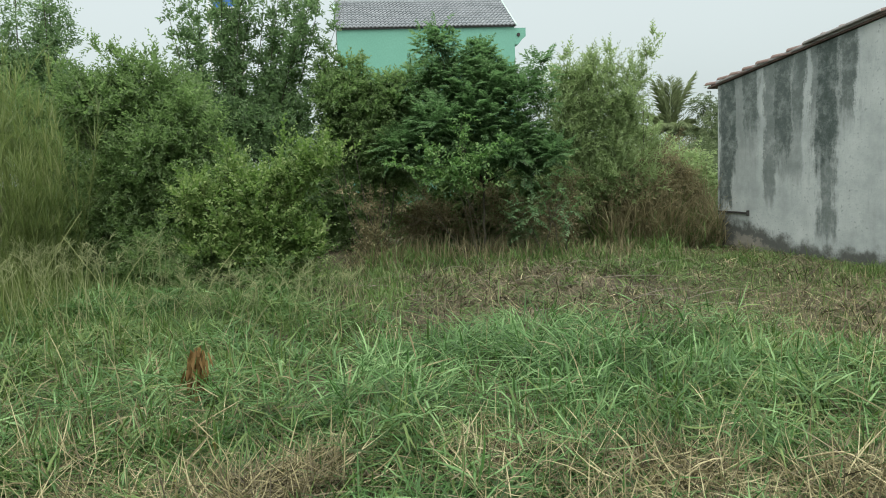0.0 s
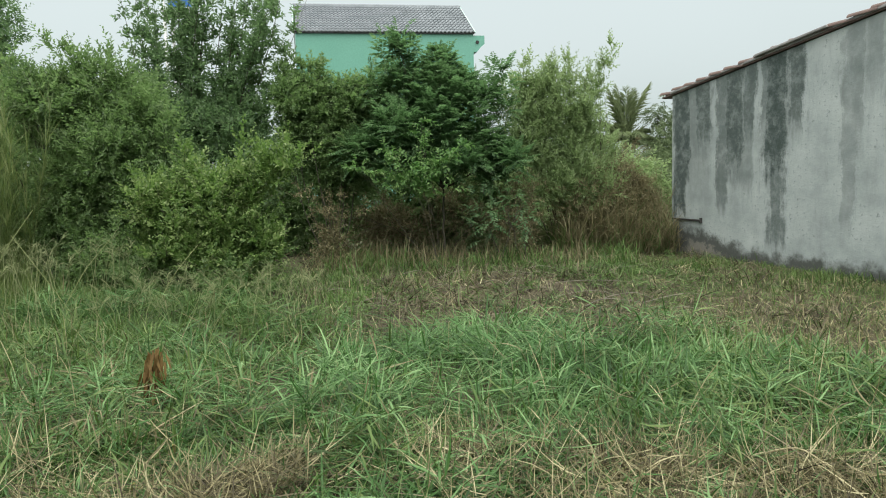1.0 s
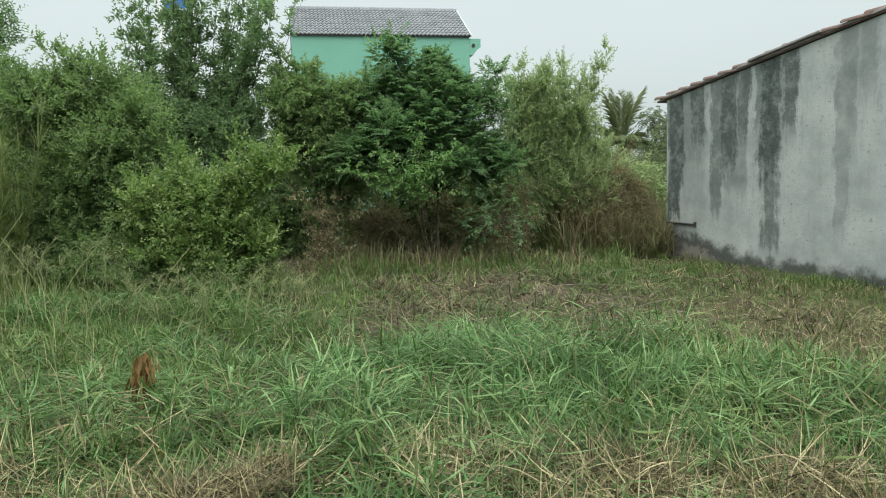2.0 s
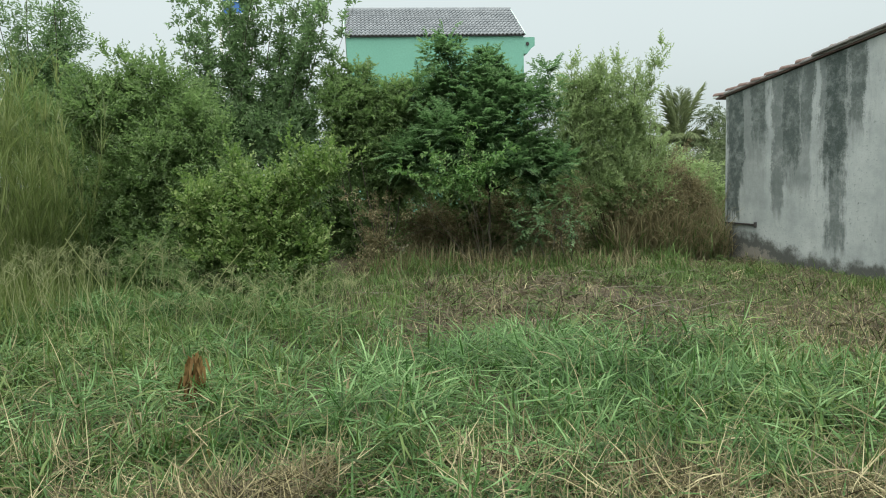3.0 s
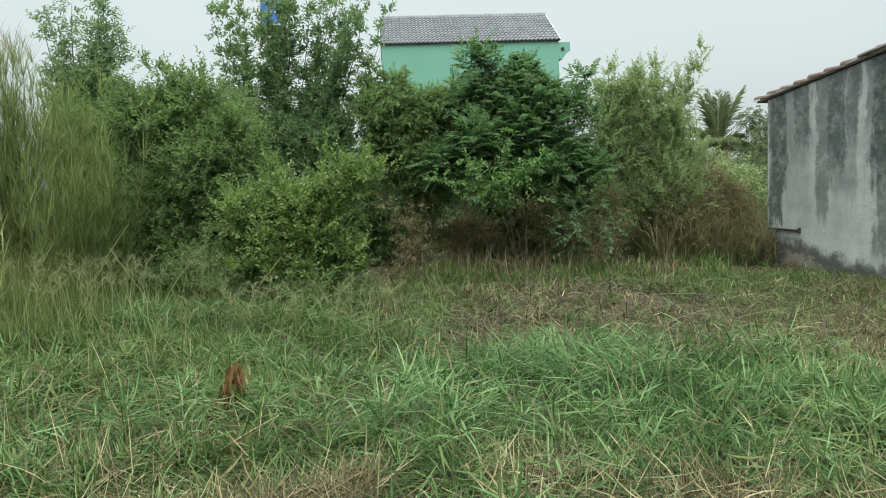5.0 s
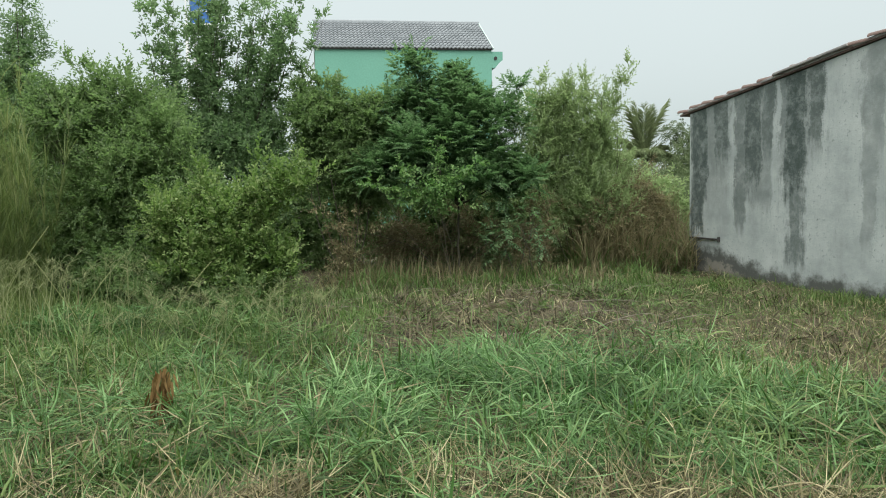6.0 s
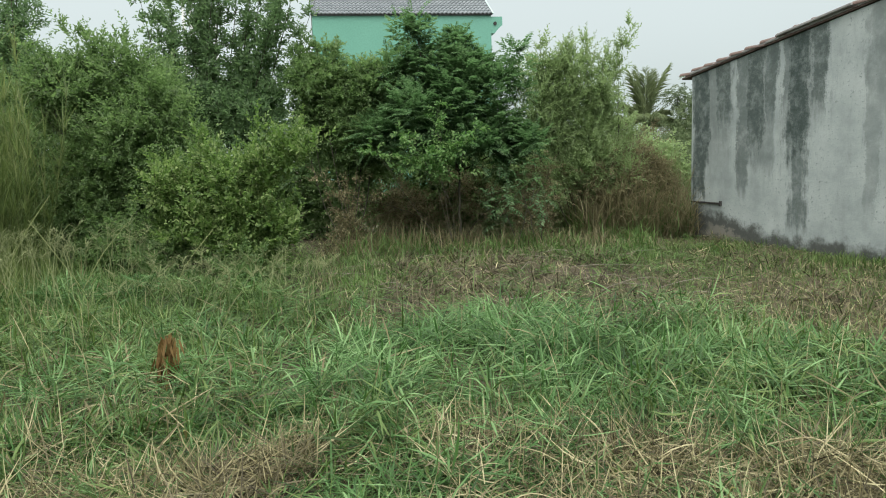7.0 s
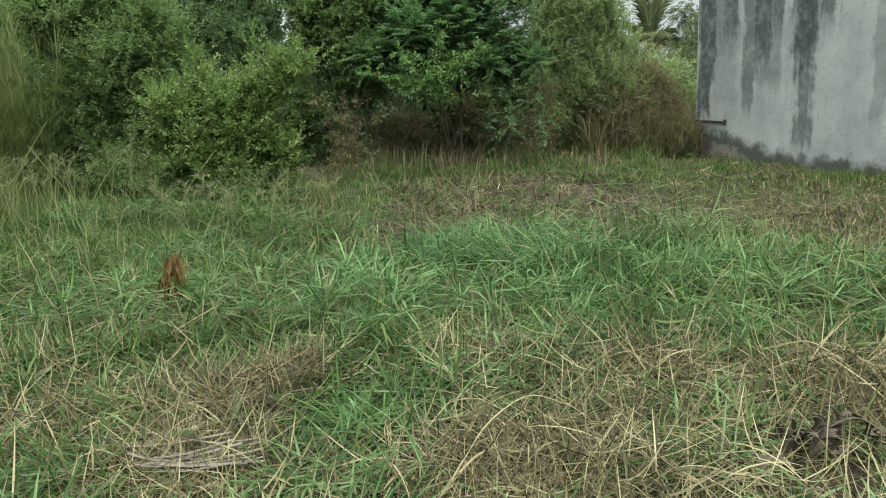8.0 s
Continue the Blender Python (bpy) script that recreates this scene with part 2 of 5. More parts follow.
    col = mix_node(t, 0.22, col, ramp_node(t, sand, [(0.3, (0.5, 0.5, 0.5)), (0.7, (1.0, 1.0, 1.0))]), "MULTIPLY")
    t.links.new(col, b.inputs["Base Color"])
    bump_node(t, b, math_node(t, "ADD", math_node(t, "MULTIPLY", grit, 1.0), math_node(t, "MULTIPLY", sand, 0.25)), 0.45, 0.012)
    return m


STREAKS = [
    (2.48, 0.18, 0.15, 0.55, 0.70), (2.47, 0.25, 1.15, 1.5, 0.90), (2.82, 0.14, 1.6, 2.4, 0.8), (2.25, 0.10, 1.5, 2.5, 0.6),
    (1.58, 0.24, 1.1, 1.7, 0.85), (1.92, 0.14, 1.4, 2.2, 0.75), (1.30, 0.12, 0.5, 1.2, 0.65), (1.85, 0.20, 0.8, 1.4, 0.45),
    (0.30, 0.22, 1.0, 1.6, 0.88), (0.85, 0.22, 1.5, 2.2, 0.82), (0.22, 0.20, 0.6, 0.75, 0.85), (0.60, 0.48, 0.6, 2.0, 0.50),
    (3.80, 0.14, 1.2, 2.4, 0.45), (4.10, 0.18, 2.0, 2.9, 0.38), (3.75, 0.12, 0.3, 1.0, 0.35),
]
M_SOIL = ground_material()
M_WALL = wall_material()


# ---- geometry helpers ----
def mesh_of(name, verts, faces, mat, smooth=False):
    """A mesh from an array of vertices and a list of face arrays (n x 3 or n x 4)."""
    me = bpy.data.meshes.new(name)
    verts = np.asarray(verts, dtype=np.float32).reshape(-1, 3)
    faces = [np.asarray(f, dtype=np.int32) for f in faces if len(f)]
    loops = np.concatenate([f.ravel() for f in faces])
    sizes = np.concatenate([np.full(len(f), f.shape[1], dtype=np.int32) for f in faces])
    me.vertices.add(len(verts))
    me.vertices.foreach_set("co", verts.ravel())
    me.loops.add(len(loops))
    me.loops.foreach_set("vertex_index", loops)
    me.polygons.add(len(sizes))
    starts = np.concatenate([[0], np.cumsum(sizes)[:-1]]).astype(np.int32)
    me.polygons.foreach_set("loop_start", starts)
    if smooth:
        me.polygons.foreach_set("use_smooth", np.ones(len(sizes), dtype=bool))
    me.materials.append(mat)
    me.update(calc_edges=True)
    return me


def thing(name, at, label, category, group="", kind=""):
    """An Empty at a thing's base."""
    ob = new(name)
    ob.location = at
    ob.empty_display_size = 0.1
    return tagged(ob, label, category, group, kind)


def put(name, me, parent=None, label="", kind=""):
    ob = new(name, me)
    ob.parent = parent
    return tagged(ob, label, kind=kind)


def part(name, bm, mat, parent, label=""):
    me = bpy.data.meshes.new(name)
    bm.to_mesh(me)
    bm.free()
    me.materials.append(mat)
    return put(name, me, parent, label)


def box(size, at=(0, 0, 0), bevel=0.0, turn=None):
    bm = bmesh.new()
    bmesh.ops.create_cube(bm, size=1.0)
    bmesh.ops.scale(bm, vec=size, verts=bm.verts)
    if bevel:
        bmesh.ops.bevel(bm, geom=bm.edges[:], offset=bevel, segments=2, affect="EDGES", profile=0.5)
    if turn is not None:
        bmesh.ops.transform(bm, matrix=turn, verts=bm.verts)
    bmesh.ops.translate(bm, vec=at, verts=bm.verts)
    return bm


def unit(v):
    return v / np.maximum(np.linalg.norm(v, axis=-1, keepdims=True), 1e-9)


def tubes(lines, sides=4):
    """Tubes along polylines: a list of (points n x 3, radii n)."""
    V, Q, off = [], [], 0
    ang = np.arange(sides) * 2 * np.pi / sides
    for pts, rad in lines:
        pts, rad = np.asarray(pts, float), np.asarray(rad, float)
        d = unit(np.gradient(pts, axis=0))
        ref = np.where(np.abs(d[:, 2:3]) > 0.9, np.array([[1.0, 0, 0]]), np.array([[0, 0, 1.0]]))
        a = unit(np.cross(d, ref))
        b = np.cross(d, a)
        ring = pts[:, None] + rad[:, None, None] * (a[:, None] * np.cos(ang)[None, :, None] + b[:, None] * np.sin(ang)[None, :, None])
        V.append(ring.reshape(-1, 3))
        n = len(pts)
        i = np.arange(n - 1)[:, None] * sides
        k = np.arange(sides)[None]
        k2 = (k + 1) % sides
        Q.append(np.stack([i + k, i + k2, i + sides + k2, i + sides + k], -1).reshape(-1, 4) + off)
        off += n * sides
    return np.concatenate(V), [np.concatenate(Q)]


def wave(x, y, seed, scale):
    """A smooth drifting field in about -1..1 over the plan."""
    r = np.random.RandomState(seed)
    f = np.zeros_like(x)
    for k in range(5):
        a, ph, q = r.uniform(0, 6.28), r.uniform(0, 6.28), scale * (0.7 + 0.45 * k)
        f = f + np.sin((x * np.cos(a) + y * np.sin(a)) * q + ph) / (1 + 0.35 * k)
    return f / 2.4


def ground_z(x, y):
    near = np.exp(-((x / 9.0) ** 2 + ((y - 6) / 9.0) ** 2))
    return (0.035 * wave(x, y, 3, 1.1) + 0.02 * wave(x, y, 4, 3.0)) * near


def leaf_cloud(base, way, side, L, W, kind=2, fold=0.25):
    """Leaves at base, along way, with side across: kind 2 a folded diamond, 4 a fuller blade with a bent tip."""
    n = len(base)
    L, W = L[:, None], W[:, None]
    up = unit(np.cross(side, way))
    mid = base + way * L * 0.45
    tip = base + way * L - up * L * 0.18
    if kind == 2:
        v = np.stack([base, mid + side * W * 0.5 + up * W * fold, tip, mid - side * W * 0.5 + up * W * fold], 1)
        o = np.arange(n)[:, None] * 4
        f = np.concatenate([o + [[0, 1, 2]], o + [[0, 2, 3]]])
        return v.reshape(-1, 3), f
    m1, m2 = base + way * L * 0.3, base + way * L * 0.68 - up * L * 0.05
    h = up * W * fold
    v = np.stack([base, m1 + side * W * 0.46 + h, m2 + side * W * 0.42 + h, tip, m2 - side * W * 0.42 + h, m1 - side * W * 0.46 + h], 1)
    o = np.arange(n)[:, None] * 6
    f = np.concatenate([o + [[0, 1, 5]], o + [[1, 2, 5]], o + [[2, 4, 5]], o + [[2, 3, 4]]])
    return v.reshape(-1, 3), f


def sprigs(r, lumps, n, m, twig, leaf, wide, up=0.5, droop=0.25, spread=50, flat=False, kind=2, shell=0.35, tip_small=0.5, hang=0.12, level=1.0, weight=0.85):
    """Leafy twigs over a set of lumps (x, y, z, rx, ry, rz): n twigs of m leaves. Gives the leaf mesh and the twig lines."""
    lumps = np.asarray(lumps, float)
    area = lumps[:, 3] * lumps[:, 5] + lumps[:, 4] * lumps[:, 5]
    pick = r.choice(len(lumps), n, p=area ** weight / (area ** weight).sum())
    u = unit(r.normal(size=(n, 3)))
    rad = shell + (1 - shell) * r.uniform(0, 1, (n, 1)) ** 0.6 + (r.uniform(0, 1, (n, 1)) < 0.08) * r.uniform(0, 0.5, (n, 1))
    p0 = lumps[pick, :3] + u * rad * lumps[pick, 3:]
    p0[:, 2] = np.maximum(p0[:, 2], 0.06)
    d = unit(u * 0.8 + r.normal(size=(n, 3)) * 0.45 + np.array([0, 0, up]))
    d = unit(d * np.array([1, 1, level]))
    tl = twig * r.uniform(0.55, 1.25, n)
    s = (np.arange(m) + 0.6) / m
    pos = p0[:, None] + d[:, None] * (tl[:, None] * s)[..., None]
    pos[..., 2] -= droop * tl[:, None] * s ** 2
    run = unit(d[:, None] - np.array([0, 0, 1.0]) * (2 * droop * s)[None, :, None])
    ref = np.array([0, 0, 1.0]) if flat else unit(r.normal(size=(n, 1, 3)) + np.array([0, 0, 0.8]))
    side = unit(np.cross(run, ref))
    other = np.cross(side, run)
    if flat:
        phi = np.pi * (np.arange(m) % 2)[None, :] + r.normal(size=(n, m)) * 0.15
    else:
        phi = 2.4 * np.arange(m)[None, :] + r.uniform(0, 6.28, (n, 1)) + r.normal(size=(n, m)) * 0.5
    A = np.radians(spread) * r.uniform(0.75, 1.2, (n, m))
    lat = side * np.cos(phi)[..., None] + other * np.sin(phi)[..., None]
    way = unit(run * np.cos(A)[..., None] + lat * np.sin(A)[..., None] + np.array([0, 0, -hang]))
    across = unit(np.cross(way, other * 0.8 + np.array([0, 0, 0.9]) + r.normal(size=(n, m, 3)) * 0.3))
    size = r.uniform(0.65, 1.15, (n, m)) * (1 - tip_small * s ** 2)[None]
    if flat:
        size = size * np.sin(np.pi * (0.12 + 0.85 * s))[None] ** 0.5
    V, Fc = leaf_cloud(pos.reshape(-1, 3), way.reshape(-1, 3), across.reshape(-1, 3), (leaf * size).ravel(), (wide * size).ravel(), kind)
    lines = (p0, pos)
    return V, Fc, lines


def twig_mesh(r, lines, share, rad, back=0.25):
    p0, pos = lines
    out = []
    for i in np.nonzero(r.uniform(0, 1, len(p0)) < share)[0]:
        p = np.vstack([p0[i], pos[i][len(pos[i]) // 2], pos[i][-1]])
        out.append((p, [rad, rad * 0.8, rad * 0.4]))
    return out


def limb(r, a, b, ra, rb, n=7, bend=0.12):
    a, b = np.asarray(a, float), np.asarray(b, float)
    s = np.linspace(0, 1, n)[:, None]
    wob = np.clip(r.normal(size=(1, 3)), -1.2, 1.2) * np.linalg.norm(b - a) * bend * 0.5
    p = a + (b - a) * s + wob * np.sin(np.pi * s) + r.normal(size=(n, 3)) * 0.012 * np.sin(np.pi * s)
    return p, np.linspace(ra, rb, n)


def plant(name, seed, at, lumps, label, category, leafy, mat, n, m, twig, leaf, wide, trunk=0.04, stems=6, twigs=0.12, twig_rad=0.0035, group="", shoots=10, fork=0.0, limb_step=1, chain=0, chains=0, **kw):
    """A bush or tree: woody stems from its foot to its lumps, and a crown of leafy twigs."""
    r = np.random.RandomState(seed)
    at = np.asarray(at, float)
    rel = np.asarray(lumps, float)
    rel[:, :3] -= at
    # break every lump into smaller uneven ones
    fine = []
    for q in rel:
        k = 9 if q[3] > 0.3 else 3
        for _ in range(k):
            c = q[:3] + unit(r.normal(size=3)) * q[3:] * r.uniform(0.25, 1.0)
            fine.append((*c, *(q[3:] * r.uniform(0.22, 0.55))))
    for _ in range(shoots):
        q = rel[r.randint(len(rel))]
        d = unit(r.normal(size=3) * [1, 0.8, 0.3] + [0, -0.2, 1.1])
        b = q[:3] + d * q[3:] * 0.8
        for k in range(4):
            fine.append((*(b + d * 0.15 * k), *([0.085 - 0.015 * k] * 3)))
    V, Fc, lines = sprigs(r, np.array(fine), n, m, twig, leaf, wide, **kw)
    V[:, 2] = np.maximum(V[:, 2], 0.02)
    root = thing(name, at, label, category, group)
    wood = []
    feet = r.normal(size=(stems, 3)) * [0.09, 0.09, 0]
    feet[:, 2] = -0.08
    if fork:
        trunk_line = limb(r, (0, 0, -0.08), (0.03, 0, fork), trunk, trunk * 0.7, 9, 0.04)
        wood.append(trunk_line)
        feet = np.repeat(trunk_line[0][-1:], stems, 0) - [0, 0, 0.02]
    for c in range(chains):
        f = feet[c % stems]
        line = np.vstack([f, rel[c * chain:(c + 1) * chain, :3]])
        wood.append((line, np.linspace(trunk * 0.9, trunk * 0.15, len(line))))
    for i in range(limb_step - 1 + chain * chains, len(rel), limb_step):
        f = feet[i % stems]
        mid = f * 0.5 + rel[i, :3] * 0.5 + [0, 0, 0.1]
        c = rel[i, :3] + [0, 0, rel[i, 5] * 0.5]
        wood.append(limb(r, f, c, trunk * (0.6 + 0.5 * r.uniform()), trunk * 0.18, 9))
        for k in range(3):
            e = rel[i, :3] + unit(r.normal(size=3)) * rel[i, 3:] * 0.85
            wood.append(limb(r, wood[-1 - k][0][5], e, trunk * 0.28, trunk * 0.08, 6))
    tv, tf = tubes(wood, 5)
    put("trunk", mesh_of("trunk", tv, tf, M_BARK, True), root, "thin brown branching stems")
    put("crown", mesh_of("crown", V, [Fc], mat), root, leafy, "stuff")
    tw = twig_mesh(r, lines, twigs, twig_rad)
    if tw:
        tv, tf = tubes(tw, 3)
        put("twig_growth", mesh_of("twig_growth", tv, tf, M_BARK), root, "fine brown twigs", "stuff")
    return root


def shoot(r, base, tip, r0, r1, k, squash=1.4):
    """Small lumps up along one leafy shoot."""
    base, tip = np.asarray(base, float), np.asarray(tip, float)
    out = []
    bow = r.normal(size=3) * [0.10, 0.10, 0]
    for i in range(k):
        s = (i + 0.5) / k
        c = base + (tip - base) * s + bow * math.sin(math.pi * s)
        q = r0 + (r1 - r0) * s
        out.append((*c, q, q, q * squash))
    return out


def blades(r, x, y, z, length, width, lean, bend, az=None, segs=4, twist=0.5):
    """Arching strips of grass from the points given."""
    n = len(x)
    az = r.uniform(0, 2 * np.pi, n) if az is None else az
    h = np.stack([np.cos(az), np.sin(az), np.zeros(n)], 1)
    side = np.stack([-np.sin(az), np.cos(az), np.zeros(n)], 1)
    side = unit(side + np.array([0, 0, 1.0]) * r.normal(size=(n, 1)) * twist + h * r.normal(size=(n, 1)) * twist * 0.6)
    p = np.stack([x, y, z], 1)
    step = (length / segs)[:, None]
    prof = np.interp(np.linspace(0, 1, segs + 1), [0, 0.25, 0.6, 1], [0.55, 1.0, 0.8, 0.0])
    rows = []
    for k in range(segs + 1):
        rows.append(p.copy())
        th = lean + bend * (k + 0.5) / segs
        p = p + step * (h * np.sin(th)[:, None] + np.array([0, 0, 1.0]) * np.cos(th)[:, None])
        p[:, 2] = np.maximum(p[:, 2], 0.012)
    V = []
    for k in range(segs):
        w = (width * prof[k] * 0.5)[:, None]
        V += [rows[k] - side * w, rows[k] + side * w]
    V.append(rows[segs])
    V = np.stack(V, 1)
    nv = 2 * segs + 1
    o = np.arange(n)[:, None] * nv
    Q = np.concatenate([o + [[2 * k, 2 * k + 1, 2 * k + 3, 2 * k + 2]] for k in range(segs - 1)])
    T = o + [[2 * segs - 2, 2 * segs - 1, 2 * segs]]
    return V.reshape(-1, 3), [Q, T]


def folded(r, x, y, z, length, width, lean, bend, az, segs=4, twist=0.35):
    """Broad grass blades with a sunken midrib."""
    n = len(x)
    h = np.stack([np.cos(az), np.sin(az), np.zeros(n)], 1)
    side = unit(np.stack([-np.sin(az), np.cos(az), np.zeros(n)], 1) + np.array([0, 0, 1.0]) * r.normal(size=(n, 1)) * twist)
    p = np.stack([x, y, z], 1)
    step = (length / segs)[:, None]
    prof = np.interp(np.linspace(0, 1, segs + 1), [0, 0.2, 0.55, 1], [0.5, 1.0, 0.85, 0.0])
    V = []
    for k in range(segs + 1):
        th = lean + bend * (k + 0.5) / segs
        run = h * np.sin(th)[:, None] + np.array([0, 0, 1.0]) * np.cos(th)[:, None]
        if k < segs:
            w = (width * prof[k] * 0.5)[:, None]
            up = np.cross(run, side)
            V += [p - side * w - up * w * 0.5, p, p + side * w - up * w * 0.5]
        else:
            V.append(p)
        p = p + step * run
        p[:, 2] = np.maximum(p[:, 2], 0.012)
    V = np.stack(V, 1)
    o = np.arange(n)[:, None] * (3 * segs + 1)
    Q = []
    for k in range(segs - 1):
        a = 3 * k
        Q += [o + [[a, a + 1, a + 4, a + 3]], o + [[a + 1, a + 2, a + 5, a + 4]]]
    a = 3 * segs - 3
    T = np.concatenate([o + [[a, a + 1, a + 3]], o + [[a + 1, a + 2, a + 3]]])
    return V.reshape(-1, 3), [np.concatenate(Q), T]


def tufts(r, cx, cy, per, tall, reach):
    """Blades radiating from tufts: base points, lengths, leans and directions."""
    k = len(cx)
    i = np.repeat(np.arange(k), per)
    n = len(i)
    lean0 = r.normal(0, 0.35, k)
    az0 = r.uniform(0, 6.28, k)
    rad = np.abs(r.normal(0, 0.06, n))
    az = r.uniform(0, 6.28, n)
    x, y = cx[i] + rad * np.cos(az), cy[i] + rad * np.sin(az)
    rise = r.uniform(0, 1, n) ** 1.2
    z = ground_z(x, y) + rise * tall[i] * 0.75
    az = np.where(r.uniform(0, 1, n) < 0.35, az0[i] + r.normal(0, 0.5, n), az)
    lean = np.clip(np.abs(r.normal(1.26, 0.40, n)) + 0.2 * np.abs(lean0[i]), 0.05, 1.9)
    return x, y, z, reach[i] * r.uniform(0.55, 1.15, n), lean, az, i


def stuff(name, V, faces, mat, label, category):
    ob = put(name, mesh_of(name, V, faces, mat))
    return tagged(ob, label, category, kind="stuff")


# ---- ground ----
def build_ground():
    a = np.concatenate([-np.geomspace(1500, 14, 16), np.linspace(-12, 12, 97), np.geomspace(14, 1500, 16)])
    b = np.concatenate([-np.geomspace(1500, 6, 16), np.linspace(-3, 18, 85), np.geomspace(20, 2500, 18)])
    X, Y = np.meshgrid(a, b)
    Z = ground_z(X, Y)
    nx, ny = len(a), len(b)
    V = np.stack([X, Y, Z], -1).reshape(-1, 3)
    i = (np.arange(ny - 1)[:, None] * nx + np.arange(nx - 1)[None]).ravel()
    Q = np.stack([i, i + 1, i + nx + 1, i + nx], 1)
    ob = put("ground", mesh_of("ground", V, [Q], M_SOIL, True))
    tagged(ob, "brown soil of an overgrown vacant plot", "ground", kind="structure")


build_ground()


# ---- old shed with a stained plaster wall ----
SHED_AT = (4.35, 13.19)
SHED_TURN = math.degrees(math.atan2(9.29 - 13.19, 5.60 - 4.35))
LOW, PITCH = 2.775, 0.139


def build_shed():
    length, depth, th = 8.0, 5.0, 0.16
    root = thing("shed", (*SHED_AT, 0), "old windowless shed with mould-streaked grey plaster and clay tile roof", "shed")
    root.rotation_euler = (0, 0, radians(SHED_TURN))

    def sloped(x0, x1, y0, y1):
        bm = bmesh.new()
        bot = [bm.verts.new((x, y, -0.3)) for x, y in ((x0, y0), (x1, y0), (x1, y1), (x0, y1))]
        top = [bm.verts.new((x, y, LOW + PITCH * x)) for x, y in ((x0, y0), (x1, y0), (x1, y1), (x0, y1))]
        bm.faces.new(bot[::-1])
        bm.faces.new(top)
        for i in range(4):
            j = (i + 1) % 4
            bm.faces.new((bot[i], bot[j], top[j], top[i]))
        bmesh.ops.recalc_face_normals(bm, faces=bm.faces[:])
        vertical = [e for e in bm.edges if abs(e.verts[0].co.z - e.verts[1].co.z) > 2]
        bmesh.ops.bevel(bm, geom=vertical, offset=0.012, segments=2, affect="EDGES", profile=0.5)
        return bm

    # local x runs along the wall towards the viewer, y to the far side
    part("wall", sloped(0, length, 0, th), M_WALL, root, "grey lime plaster with black mould streaks")
    part("wall", sloped(0, length, depth - th, depth), M_WALL, root)
    part("wall", sloped(0, th, th + 0.003, depth - th - 0.003), M_WALL, root)
    part("wall", sloped(length - th, length, th + 0.003, depth - th - 0.003), M_WALL, root)
    tilt = Matrix.Rotation(-math.atan(PITCH), 4, "Y")
    # roof boards under the tiles
    bm = box((length + 0.42, depth + 0.06, 0.030), (0, 0, 0), 0.004, tilt)
    bmesh.ops.translate(bm, vec=(length / 2 - 0.08, depth / 2, LOW + PITCH * (length / 2 - 0.08) + 0.028), verts=bm.verts)
    part("roof_board", bm, M_TERRA, root, "dark weathered roof boarding")
    # mortar bedding under the edge tiles
    bm = box((length + 0.1, 0.09, 0.04), (0, 0, 0), 0.01, tilt)
    bmesh.ops.translate(bm, vec=(length / 2, 0.0, LOW + PITCH * length / 2 + 0.055), verts=bm.verts)
    part("mortar_bed", bm, M_CEMENT, root, "cracked grey mortar")

    def tile_mesh(name, rad):
        n, tl = 8, 0.44
        V, Q = [], []
        for s in (0, 1):
            for lay in (0, 1):
                for i in range(n + 1):
                    a = math.pi * i / n
                    q = (rad - 0.013 * lay) * (1.08 if s == 0 else 0.9)
                    V.append((s * tl, q * math.cos(a), (q * math.sin(a)) * 0.8))
        k = n + 1
        for i in range(n):
            Q += [(i, i + 1, 2 * k + i + 1, 2 * k + i), (k + i, 3 * k + i, 3 * k + i + 1, k + i + 1),
                  (i, k + i, k + i + 1, i + 1), (2 * k + i, 2 * k + i + 1, 3 * k + i + 1, 3 * k + i)]
        Q += [(0, 2 * k, 3 * k, k), (n, k + n, 3 * k + n, 2 * k + n)]
        me = bpy.data.meshes.new(name)
        me.from_pydata(V, [], Q)
        me.materials.append(M_TERRA)
        return me

    r = random.Random(5)
    cover = tile_mesh("roof_tile", 0.066)
    for row in range(12):
        for k in range(24):
            x = -0.30 + k * 0.335
            y = 0.015 + row * 0.2
            ob = put("roof_tile", cover, root)
            ob.matrix_basis = pose(x, y + r.uniform(-0.012, 0.012), LOW + PITCH * x + 0.075 + r.uniform(-0.004, 0.012), 0, -math.degrees(math.atan(PITCH)) + 6.5 + r.uniform(-2, 2), r.uniform(-3, 3))
    # a cement strip laid over the edge tiles
    bm = box((1.35, 0.10, 0.040), (0, 0, 0), 0.012, tilt)
    bmesh.ops.translate(bm, vec=(2.75, -0.035, LOW + PITCH * 2.75 + 0.085), verts=bm.verts)
    part("cement_strip", bm, M_CEMENT, root, "grey cement strip along the roof edge")
    # the rusted iron bar set in the plaster near the corner
    bar = part("iron_bar", box((0.76, 0.05, 0.030), (0.44, -0.012, 0.610), 0.006), M_DARK, root, "dark rusted iron bar")
    part("bar_end", box((0.03, 0.055, 0.085), (0.825, -0.014, 0.612), 0.006), M_DARK, bar)


build_shed()


